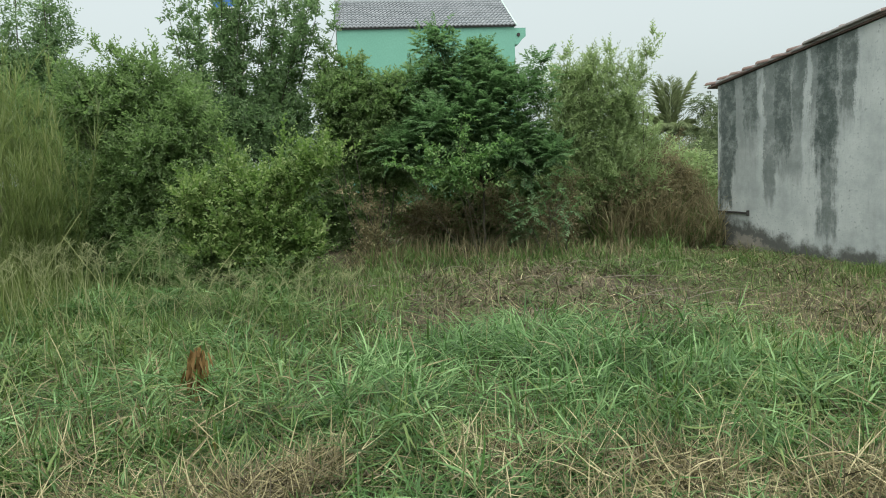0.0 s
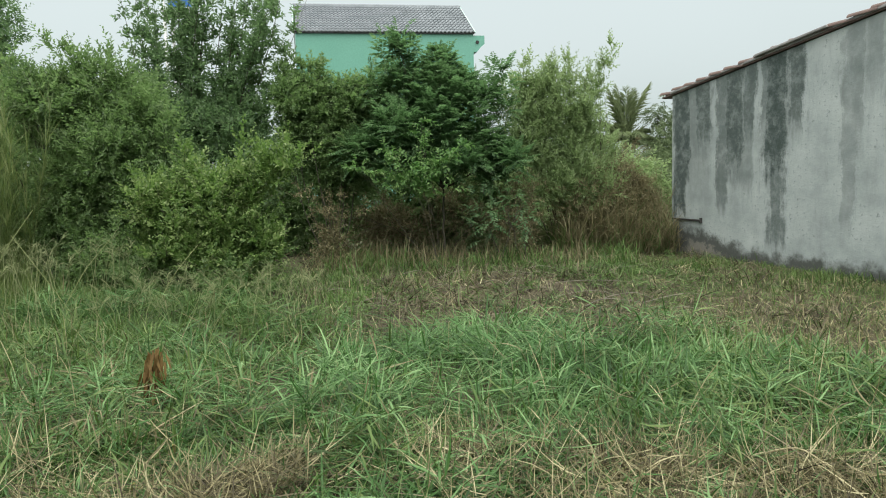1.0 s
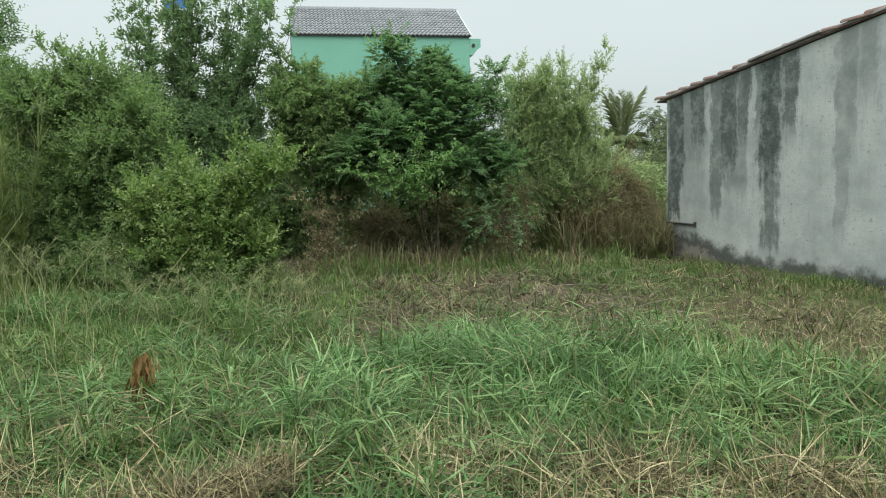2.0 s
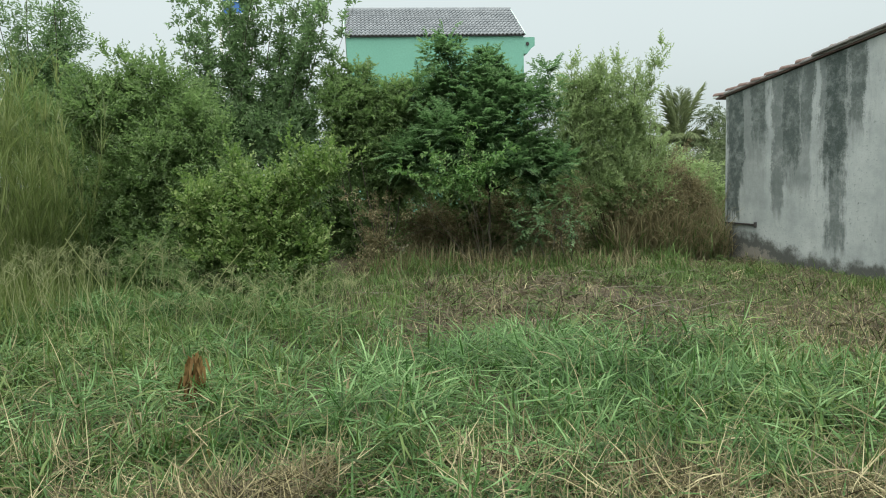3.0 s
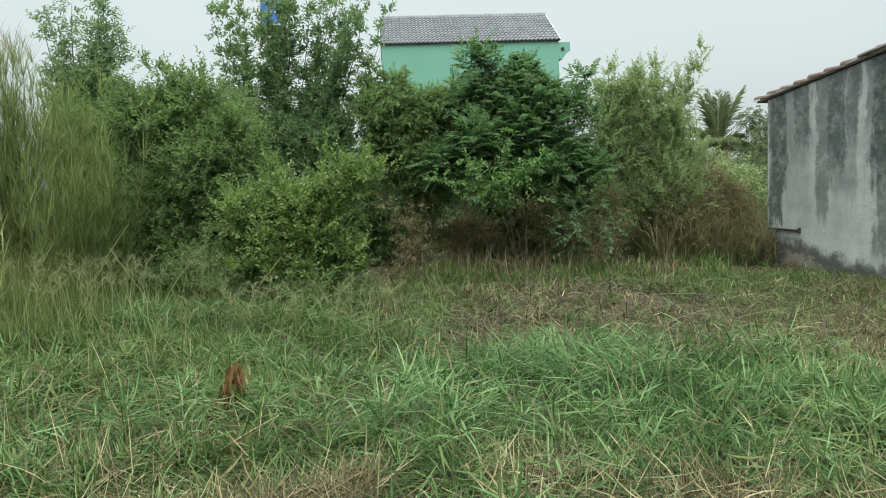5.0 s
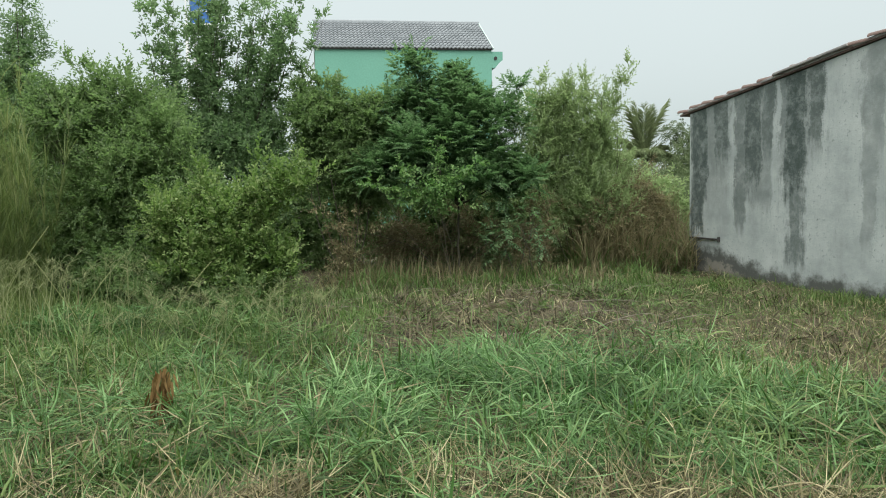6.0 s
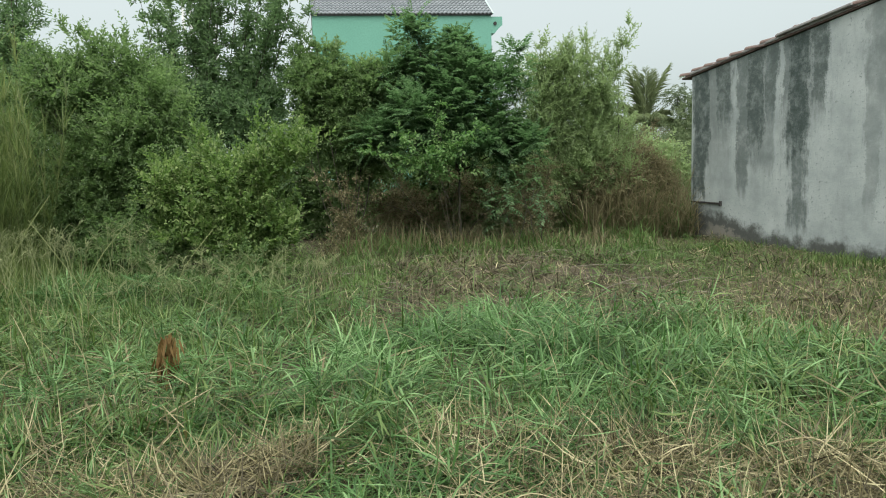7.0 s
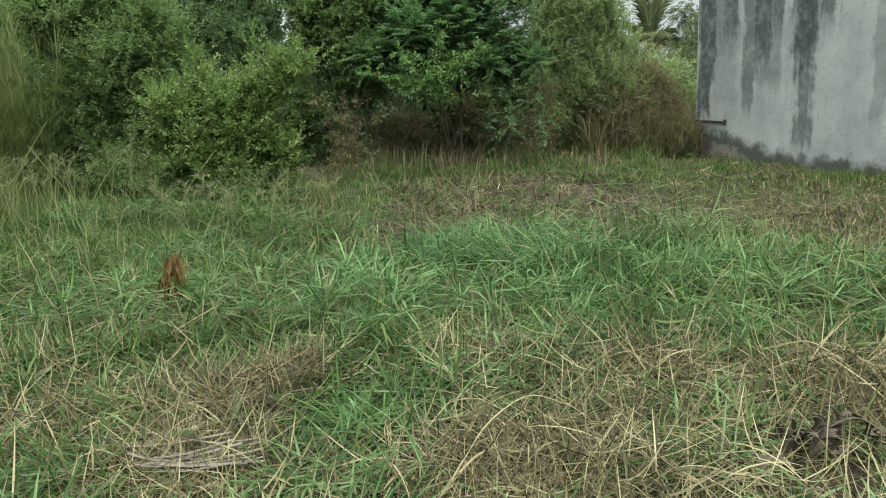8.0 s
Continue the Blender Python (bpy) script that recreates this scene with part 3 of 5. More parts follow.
# ---- two-storey mint house behind the trees ----
def build_house():
    w, dep, eave, rise = 8.02, 6.6, 7.85, 1.86
    root = thing("house", (-5.67, 33.3, 0), "two-storey mint green house with a grey tiled gable roof", "house")
    root.rotation_euler = (0, 0, radians(9.0))
    th = 0.2
    for sx, sy, cx, cy in ((w, th, w / 2, th / 2), (w, th, w / 2, dep - th / 2)):
        part("wall", box((sx, sy, eave), (cx, cy, eave / 2)), M_MINT, root, "smooth mint green painted wall")
    for x in (0.0, w - th):
        bm = bmesh.new()
        prof = [(th, 0), (dep - th, 0), (dep - th, eave), (dep / 2, eave + rise - 0.15), (th, eave)]
        f0 = [bm.verts.new((x, y, z)) for y, z in prof]
        f1 = [bm.verts.new((x + th, y, z)) for y, z in prof]
        bm.faces.new(f0)
        bm.faces.new(f1[::-1])
        for i in range(5):
            j = (i + 1) % 5
            bm.faces.new((f0[i], f1[i], f1[j], f0[j]))
        bmesh.ops.recalc_face_normals(bm, faces=bm.faces[:])
        part("gable_wall", bm, M_MINT, root)
    # front and back roof slopes: stepped courses of waved tiles
    half = dep / 2 + 0.04
    for face in (0, 1):
        cols, per, courses = 44, 6, 11
        nx = cols * per + 1
        xs = np.linspace(-0.05, w + 0.05, nx)
        wav = 0.07 * np.abs(np.sin(np.arange(nx) * np.pi / per)) - 0.03
        V = []
        for c in range(courses):
            for q, lift in ((c / courses + 0.015, 0.03), (c / courses - 0.03, 0.06), (c / courses - 0.03, 0.15)):
                y = -0.04 + q * half
                z = eave + 0.02 + rise * q + lift
                V.append(np.stack([xs, np.full(nx, y if face == 0 else dep - y), z + wav], 1))
        V.append(np.stack([xs, np.full(nx, dep / 2), np.full(nx, eave + rise + 0.05) + wav], 1))
        V.append(np.stack([xs, np.full(nx, -0.04 if face == 0 else dep + 0.04), np.full(nx, eave - 0.01)], 1))
        V = np.concatenate(V)
        Q = []
        i = np.arange(nx - 1)
        for k in range(3 * courses):
            o = k * nx
            Q.append(np.stack([o + i, o + i + 1, o + nx + i + 1, o + nx + i], 1))
        o = (3 * courses + 1) * nx
        Q.append(np.stack([o + i, o + i + 1, i + 1, i], 1))
        put("roof", mesh_of("roof", V, [np.concatenate(Q)], M_GREYTILE), root, "grey wavy concrete roof tiles")
    bm = bmesh.new()
    bmesh.ops.create_cone(bm, cap_ends=True, segments=12, radius1=0.11, radius2=0.11, depth=w + 0.2, matrix=Matrix.Translation((w / 2, dep / 2, eave + rise + 0.05)) @ Matrix.Rotation(math.pi / 2, 4, "Y"))
    part("ridge_cap", bm, M_GREYTILE, root)
    slope = math.atan2(rise, half)
    for x in (-0.09, w + 0.09):
        for sgn in (1, -1):
            bm = box((0.04, math.hypot(half, rise), 0.07), (0, 0, 0), 0.01, Matrix.Rotation(sgn * slope, 4, "X"))
            bmesh.ops.translate(bm, vec=(x, dep / 2 - sgn * half / 2, eave + rise / 2 + 0.06), verts=bm.verts)
            part("verge_trim", bm, M_MINT_EDGE, root, "pale painted roof verge")
    # box cornice down the gable side; a dark disc paints the shade in its drain hole
    bm = bmesh.new()
    prof = [(0.0, 0.0), (0.52, 0.0), (0.52, -0.38), (0.34, -0.52), (0.16, -0.74), (0.0, -0.74)]
    f0 = [bm.verts.new((w + 0.002 + a, 0.0, eave - 0.06 + c)) for a, c in prof]
    f1 = [bm.verts.new((w + 0.002 + a, dep, eave - 0.06 + c)) for a, c in prof]
    bm.faces.new(f0)
    bm.faces.new(f1[::-1])
    for i in range(6):
        j = (i + 1) % 6
        bm.faces.new((f0[i], f1[i], f1[j], f0[j]))
    bmesh.ops.recalc_face_normals(bm, faces=bm.faces[:])
    cor = part("cornice", bm, M_MINT, root, "mint moulded cornice")
    bm = bmesh.new()
    bmesh.ops.create_cone(bm, cap_ends=True, segments=14, radius1=0.08, radius2=0.08, depth=0.05, matrix=Matrix.Translation((w + 0.18, -0.01, eave - 0.36)) @ Matrix.Rotation(math.pi / 2, 4, "X"))
    part("drain_hole_shade", bm, M_DARK, cor, "dark disc painted as the shade inside a drain pipe end")
    part("floor_slab", box((w - 0.5, dep - 0.5, 0.2), (w / 2, dep / 2, 3.6)), M_WHITE, root)


build_house()


# ---- blue water tank on its tower ----
def build_tank():
    at = (-12.75, 40.0, 0)
    root = thing("water_tower", at, "blue water tank on a pale concrete tower", "water tower")
    for sx in (-0.62, 0.62):
        for sy in (-0.62, 0.62):
            part("leg", box((0.14, 0.14, 10.3), (sx, sy, 5.15), 0.01), M_WHITE, root)
    part("platform", box((1.6, 1.6, 0.10), (0, 0, 10.35), 0.01), M_WHITE, root)
    bm = bmesh.new()
    ring = [(0.0, 10.40), (0.56, 10.40), (0.60, 10.46), (0.60, 11.02), (0.63, 11.04), (0.63, 11.10), (0.60, 11.12), (0.58, 11.85), (0.50, 11.98), (0.16, 12.10), (0.16, 12.18), (0.0, 12.18)]
    vs = [bm.verts.new((a, 0, c)) for a, c in ring]
    es = [bm.edges.new((vs[i], vs[i + 1])) for i in range(len(vs) - 1)]
    bmesh.ops.spin(bm, geom=vs + es, cent=(0, 0, 0), axis=(0, 0, 1), angle=2 * math.pi, steps=28)
    bmesh.ops.remove_doubles(bm, verts=bm.verts, dist=0.001)
    bmesh.ops.recalc_face_normals(bm, faces=bm.faces[:])
    part("tank", bm, M_BLUE, root, "blue plastic tank")
    bm = bmesh.new()
    bmesh.ops.create_cone(bm, cap_ends=False, segments=28, radius1=0.645, radius2=0.645, depth=0.04, matrix=Matrix.Translation((0, 0, 11.07)))
    part("band", bm, M_WHITE, root, "pale band")
    bm = bmesh.new()
    bmesh.ops.create_cone(bm, cap_ends=True, segments=8, radius1=0.04, radius2=0.04, depth=12.0, matrix=Matrix.Translation((-0.72, -0.3, 6.0)))
    part("pipe", bm, M_WHITE, root, "white pipe")


build_tank()


# ---- bushes and trees ----
rs = np.random.RandomState(11)

# bright bush in front
plant("bush", 21, (-2.75, 9.4, 0), [
    (-2.85, 9.4, 0.85, 0.60, 0.45, 0.6), (-2.40, 9.3, 0.90, 0.40, 0.4, 0.45), (-3.35, 9.5, 1.0, 0.36, 0.4, 0.4), (-2.75, 9.3, 1.25, 0.32, 0.3, 0.25),
    (-3.05, 9.4, 1.55, 0.18, 0.2, 0.22), (-2.25, 9.3, 1.36, 0.22, 0.2, 0.14), (-2.55, 9.1, 0.40, 0.55, 0.4, 0.35), (-3.08, 9.4, 1.80, 0.07, 0.08, 0.12), (-2.0, 9.2, 0.75, 0.18, 0.2, 0.35), (-1.98, 9.2, 1.46, 0.13, 0.1, 0.07)],
    "bright yellow-green bush with small oval leaves", "bush", "small yellow-green oval leaves", M_BRIGHT,
    2700, 12, 0.34, 0.082, 0.040, trunk=0.012, stems=6, up=1.0, spread=42, droop=0.05, hang=-0.1, kind=4, group="bushes of the thicket")

# dense dark bush beside it
plant("bush", 22, (-4.9, 10.8, 0), [
    (-4.9, 10.6, 1.2, 1.2, 0.7, 1.2), (-5.9, 10.6, 1.3, 0.9, 0.7, 1.3), (-4.1, 10.7, 1.4, 0.7, 0.6, 1.1), (-4.6, 10.8, 2.35, 0.8, 0.6, 0.6),
    (-5.5, 10.8, 2.45, 0.7, 0.6, 0.6), (-5.0, 10.8, 2.80, 0.48, 0.4, 0.38), (-4.3, 10.8, 2.65, 0.38, 0.35, 0.33), (-3.6, 10.6, 0.8, 0.7, 0.5, 0.8),
    (-5.7, 10.8, 2.70, 0.35, 0.3, 0.30), (-4.95, 10.8, 3.18, 0.18, 0.2, 0.20), (-4.45, 10.8, 2.95, 0.18, 0.2, 0.22)],
    "dense dark green bush with small rounded leaves", "bush", "small dark green leaves", M_DENSE,
    7600, 11, 0.34, 0.088, 0.042, trunk=0.016, stems=7, up=0.8, spread=44, droop=0.08, hang=-0.05, group="bushes of the thicket")

# low leafy growth at the foot of the bushes
plant("bush", 30, (-4.3, 9.6, 0), [(-5.3, 10.0, 0.45, 0.6, 0.4, 0.45), (-4.5, 9.9, 0.45, 0.6, 0.4, 0.50), (-3.9, 9.6, 0.40, 0.5, 0.4, 0.40), (-3.4, 9.0, 0.22, 0.4, 0.3, 0.25), (-2.3, 8.8, 0.2, 0.5, 0.3, 0.25)],
    "low dark green leafy growth before taller bushes", "bush", "dark green leaves", M_DENSE,
    1250, 11, 0.32, 0.080, 0.040, trunk=0.010, stems=6, up=0.9, spread=42, group="bushes of the thicket")

# tall slender tree with upright leafy shoots
sh = []
for k in range(26):
    q = (k + 0.5) / 26
    tx, tz = -5.1 + 3.1 * q + rs.normal(0, 0.06), 5.75 - 3.4 * (q - 0.48) ** 2 + rs.uniform(-0.9, 0.35)
    if abs(tx + 4.3) < 0.16:
        tz = min(tz, 4.5)
    sh += shoot(rs, (-4.1 + (tx + 3.7) * 0.45, 13.0 + rs.uniform(-0.4, 0.4), 1.9), (tx, 12.9 + rs.uniform(-0.6, 0.6), tz), 0.17, 0.05, 9)
plant("tree", 23, (-4.1, 13.0, 0), sh + [(-4.2, 13.0, 1.9, 1.1, 0.7, 0.9), (-3.2, 13.0, 1.8, 0.7, 0.6, 0.8), (-4.0, 13.0, 2.6, 0.8, 0.6, 0.4), (-3.2, 13.0, 2.6, 0.6, 0.5, 0.4)],
    "tall slender tree with upright shoots and dull green leaves", "tree", "dull grey-green oval leaves", M_WILLOW,
    4300, 9, 0.27, 0.112, 0.052, trunk=0.014, stems=5, shoots=0, fork=1.0, chain=9, chains=26, limb_step=2, weight=0.62, up=1.0, droop=0.05, spread=52, hang=-0.1)

# light green fill between the two trees
plant("bush", 24, (-1.7, 12.8, 0), [
    (-1.8, 12.8, 1.7, 0.9, 0.6, 0.8), (-1.3, 12.8, 2.0, 0.6, 0.5, 0.6), (-2.2, 12.8, 2.4, 0.45, 0.5, 0.6), (-1.75, 12.8, 2.6, 0.35, 0.3, 0.4), (-2.4, 12.8, 3.1, 0.2, 0.2, 0.3), (-1.0, 12.8, 2.4, 0.3, 0.3, 0.4), (-1.3, 12.9, 2.6, 0.35, 0.4, 0.3),
    (-1.3, 12.8, 2.8, 0.40, 0.35, 0.35), (-2.0, 12.8, 3.05, 0.3, 0.3, 0.4), (-0.95, 12.8, 2.85, 0.30, 0.3, 0.30), (-2.35, 12.9, 3.4, 0.2, 0.2, 0.3)],
    "leafy mid green bush between taller trees", "bush", "mid green oval leaves", M_DENSE,
    5200, 11, 0.32, 0.088, 0.044, trunk=0.016, stems=5, shoots=4, up=0.7, spread=42, hang=-0.05, group="bushes of the thicket")

# feathery dark green tree in the middle, its crown clear of the ground
plant("tree", 25, (0.2, 12.6, 0), [
    (0.15, 12.5, 2.45, 0.90, 0.7, 0.70), (-0.45, 12.4, 2.2, 0.60, 0.6, 0.60), (0.85, 12.5, 2.3, 0.60, 0.6, 0.60), (-0.45, 12.5, 3.15, 0.48, 0.35, 0.50),
    (0.20, 12.5, 3.1, 0.52, 0.4, 0.45), (0.80, 12.5, 2.95, 0.52, 0.4, 0.42), (-0.48, 12.5, 3.50, 0.27, 0.22, 0.30), (0.23, 12.5, 3.42, 0.30, 0.25, 0.20),
    (1.15, 12.5, 3.05, 0.28, 0.25, 0.22), (-0.90, 12.5, 3.05, 0.22, 0.25, 0.28), (-0.3, 12.2, 1.8, 0.70, 0.5, 0.28), (0.55, 12.3, 1.75, 0.65, 0.5, 0.30),
    (1.30, 12.6, 2.5, 0.28, 0.3, 0.35), (-0.9, 12.3, 1.9, 0.40, 0.4, 0.35), (-0.48, 12.5, 3.72, 0.18, 0.16, 0.14), (1.1, 12.3, 1.65, 0.4, 0.4, 0.3)],
    "dark green tree with feathery pinnate leaves", "tree", "layered pinnate dark green leaves", M_PINNATE,
    4300, 20, 0.36, 0.092, 0.038, trunk=0.024, stems=2, shoots=0, fork=1.3, up=0.75, droop=0.26, spread=60, flat=True, tip_small=0.3, level=0.95, hang=0.05)

# slender bush with pale sprays in front of it
sh = shoot(rs, (0.0, 11.6, 1.4), (-0.1, 11.6, 2.42), 0.10, 0.04, 6) + shoot(rs, (0.05, 11.6, 1.5), (0.55, 11.5, 1.98), 0.12, 0.06, 5)
sh += shoot(rs, (-0.1, 11.6, 1.3), (-1.25, 11.5, 1.62), 0.12, 0.06, 8) + shoot(rs, (0.0, 11.6, 1.4), (-0.75, 11.5, 1.95), 0.10, 0.05, 6)
plant("bush", 26, (0.05, 11.7, 0), sh + [(0.15, 11.5, 1.25, 0.25, 0.2, 0.06)],
    "slender bush with fresh yellow-green leaf sprays", "bush", "fresh yellow-green leaves", M_SPRAY,
    170, 10, 0.24, 0.085, 0.042, trunk=0.007, stems=3, shoots=0, limb_step=6, weight=0.3, up=0.6, level=0.7, kind=4, group="bushes of the thicket")

# greyish scrub towards the shed
sh = []
for bx, tx, tz in ((1.6, 1.70, 3.5), (1.9, 2.05, 3.05), (2.1, 2.17, 3.4), (2.3, 2.48, 3.5), (2.4, 2.75, 3.2), (2.0, 1.8, 3.1), (2.5, 2.6, 2.9), (2.6, 2.75, 2.6), (1.9, 2.3, 3.1)):
    sh += shoot(rs, (bx, 13.3 + rs.uniform(-0.3, 0.3), 1.6), (tx, 13.2 + rs.uniform(-0.4, 0.4), tz), 0.24, 0.06, 7)
sh += shoot(rs, (2.65, 13.2, 2.2), (3.33, 13.2, 3.72), 0.20, 0.04, 10)
plant("bush", 27, (2.4, 13.3, 0), sh + [(2.1, 13.1, 1.4, 0.8, 0.5, 0.9), (2.75, 13.1, 1.3, 0.6, 0.5, 0.8), (1.6, 13.1, 1.9, 0.5, 0.4, 0.6), (1.75, 13.2, 2.7, 0.35, 0.3, 0.5), (2.2, 13.2, 2.5, 0.45, 0.4, 0.6), (2.9, 13.3, 2.0, 0.35, 0.3, 0.5), (3.1, 13.3, 1.5, 0.3, 0.3, 0.5)],
    "tangled grey-green scrub with thin upright shoots", "bush", "small grey-green leaves", M_SCRUB,
    3800, 11, 0.32, 0.086, 0.036, trunk=0.012, stems=7, shoots=0, chain=7, chains=9, limb_step=6, weight=0.6, up=1.1, droop=0.05, spread=40, hang=-0.1, group="bushes of the thicket")

# young plants with broad feathery leaves at its foot
plant("bush", 28, (1.2, 11.6, 0), [(1.1, 11.6, 0.9, 0.35, 0.3, 0.35), (1.5, 11.6, 1.15, 0.25, 0.25, 0.25), (0.9, 11.6, 0.6, 0.25, 0.25, 0.25), (1.45, 11.5, 0.65, 0.25, 0.25, 0.3)],
    "young sapling with spreading pinnate green leaves", "bush", "pinnate green leaves", M_PINNATE,
    70, 16, 0.34, 0.085, 0.034, trunk=0.012, stems=3, up=0.5, droop=0.4, spread=65, flat=True, kind=4, group="bushes of the thicket")

# slim tree far behind the reeds
sh = []
for bx, tx, tz in ((-8.2, -8.5, 5.6), (-8.0, -7.9, 6.2), (-8.0, -7.9, 5.4), (-8.1, -8.1, 5.0), (-8.6, -9.1, 5.2)):
    sh += shoot(rs, (bx, 14.2, 2.0), (tx, 14.2 + rs.uniform(-0.4, 0.4), tz), 0.5, 0.15, 7)
plant("tree", 29, (-8.1, 14.2, 0), sh, "slender dark tree rising behind tall reeds", "tree", "dark narrow leaves", M_WILLOW,
    2600, 12, 0.36, 0.115, 0.045, trunk=0.03, stems=3, chain=7, chains=5, shoots=0, weight=0.6, up=0.9, droop=0.15)

# more thicket behind, closing the gaps
for k, (x, y, z, w, lab) in enumerate(((-7.2, 13.6, 1.5, 1.3, M_DENSE), (-5.6, 14.6, 1.6, 1.4, M_WILLOW), (-2.6, 15.2, 1.5, 1.4, M_DENSE), (-0.4, 14.6, 1.4, 1.4, M_DENSE), (1.0, 14.4, 1.1, 1.2, M_SCRUB), (2.0, 15.4, 1.0, 1.4, M_SCRUB), (4.2, 15.8, 0.95, 1.3, M_SCRUB))):
    plant("bush", 40 + k, (x, y, 0), [(x, y - 0.2, z * 0.6, w, 0.7, z * 0.7), (x + 0.3, y, z * 1.25, w * 0.7, 0.6, z * 0.5), (x - 0.5, y, z * 1.1, w * 0.6, 0.5, z * 0.5), (x + 0.6, y - 0.3, z * 0.35, w * 0.7, 0.5, z * 0.4), (x - 0.6, y - 0.3, z * 0.35, w * 0.7, 0.5, z * 0.4)],
        "overgrown bush deep in the thicket", "bush", "dull green leaves", lab, 1500, 10, 0.38, 0.125, 0.060, trunk=0.02, stems=5, twigs=0.1, group="bushes of the thicket")


# ---- dry weeds under the scrub and by the shed ----
def weeds(name, seed, n, x0, x1, y0, y1, h0, h1, mat, label):
    r = np.random.RandomState(seed)
    x, y = r.uniform(x0, x1, n), r.uniform(y0, y1, n)
    h = r.uniform(h0, h1, n) * (0.75 + 0.35 * wave(x, y, seed, 2.2))
    V, Fs = blades(r, x, y, ground_z(x, y) + r.uniform(0, 0.45, n) * h, np.maximum(h, 0.12) * r.uniform(0.5, 1.0, n), r.uniform(0.008, 0.018, n), np.abs(r.normal(0.25, 0.3, n)), r.normal(0.8, 0.6, n), segs=4)
    return stuff(name, V, Fs, mat, label, "weeds")


weeds("dry_weeds", 51, 5200, 2.3, 4.35, 12.7, 14.2, 0.4, 1.75, M_DRY, "tall dry brown weeds beside the shed corner")
weeds("dry_weeds", 52, 1900, -1.7, 3.2, 11.2, 12.9, 0.15, 0.60, M_DRY, "dry brown grass in the shade under the trees")
weeds("dry_weeds", 53, 170, -1.95, -1.15, 11.0, 12.0, 0.15, 0.5, M_DRY, "dry brown stalks at the foot of a bush")
weeds("green_weeds", 54, 1700, 2.2, 4.3, 12.7, 14.0, 0.3, 1.2, M_TALL, "dull green weeds among dry stalks")
weeds("green_weeds", 55, 2700, -1.7, 3.2, 10.9, 12.4, 0.12, 0.50, M_TALL, "low dull green weeds under the trees")
plant("bush", 57, (0.0, 13.2, 0), [(-0.9, 13.5, 0.6, 0.7, 0.4, 0.6), (0.3, 13.5, 0.6, 0.8, 0.4, 0.6), (1.5, 12.9, 0.7, 0.6, 0.4, 0.6), (-1.6, 11.8, 0.6, 0.35, 0.4, 0.6)],
    "withered brown undergrowth below the trees", "bush", "withered brown leaves", M_DRY, 1500, 10, 0.34, 0.07, 0.026, trunk=0.010, stems=6, up=0.6, group="bushes of the thicket")
plant("bush", 56, (3.5, 13.6, 0), [(2.7, 13.2, 0.7, 0.6, 0.4, 0.6), (3.4, 13.3, 0.6, 0.6, 0.3, 0.5), (3.4, 13.6, 1.1, 0.6, 0.4, 0.8), (3.9, 13.7, 0.9, 0.4, 0.4, 0.7), (3.0, 13.5, 0.9, 0.5, 0.4, 0.7), (3.6, 13.6, 1.4, 0.3, 0.3, 0.2)],
    "half-withered brown-green bush beside the shed", "bush", "withered brown-green leaves", M_DRY, 1300, 10, 0.36, 0.080, 0.026, trunk=0.012, stems=6, up=0.6, group="bushes of the thicket")


# ---- tall reed clump ----
def build_reeds():
    r = np.random.RandomState(61)
    root = thing("reed_clump", (-6.75, 9.0, 0), "tall clump of yellow-green reeds with feathery plumes", "reeds")
    stems = []
    n = 470
    fx, fy = np.clip(r.normal(-0.25, 0.95, n), -2.4, 1.4), r.normal(0, 0.45, n)
    for i in range(n):
        h = (r.uniform(2.0, 3.75) - 0.55 * max(fx[i] + 0.2, 0)) * (1.0 - 0.04 * abs(fx[i]))
        a = np.array([fx[i], fy[i], -0.05])
        b = a + [fx[i] * 0.18 + r.normal(-0.05, 0.20), fy[i] * 0.2 + r.normal(0, 0.2), h]
        stems.append(limb(r, a, b, 0.005, 0.0025, 7, 0.05))
    sv, sf = tubes(stems, 3)
    put("stem_growth", mesh_of("stem_growth", sv, sf, M_REED), root, "thin upright reed stems", "stuff")
    m = 48000
    pick = r.randint(0, n, m)
    s = r.uniform(0.02, 0.97, m)
    base = np.array([stems[p][0][min(6, int(q * 6.99))] for p, q in zip(pick, s)])
    V, Fs = blades(r, base[:, 0], base[:, 1], base[:, 2], r.uniform(0.18, 0.62, m), r.uniform(0.005, 0.011, m), np.abs(r.normal(0.25, 0.3, m)), r.uniform(0.0, 0.8, m), segs=3, twist=0.5)
    put("blade_growth", mesh_of("blade_growth", V, Fs, M_REED), root, "long arching yellow-green blades", "stuff")
    for i in sorted(range(n), key=lambda q: -stems[q][0][-1][2])[:64]:
        top = stems[i][0][-1]
        d = unit(unit(stems[i][0][-1] - stems[i][0][-3]) + [-0.55, 0, 0])
        L = r.uniform(0.35, 0.6)
        rib = np.array([top, top + d * L * 0.5, top + d * L + [-0.05, 0, -0.03]])
        k = 90
        q = r.uniform(0, 1, k)
        px = top + d * (q * L)[:, None]
        vx, fx2 = blades(r, px[:, 0], px[:, 1], px[:, 2], r.uniform(0.06, 0.14, k) * (1.1 - q), np.full(k, 0.005), r.uniform(0.2, 0.7, k), r.uniform(0.2, 0.8, k), segs=2)
        tv, tf = tubes([(rib, [0.003, 0.002, 0.001])], 3)
        put("plume", mesh_of("plume", np.concatenate([vx, tv]), [*fx2, tf[0] + len(vx)], M_PLUME), root, "feathery pale brown plume")


build_reeds()


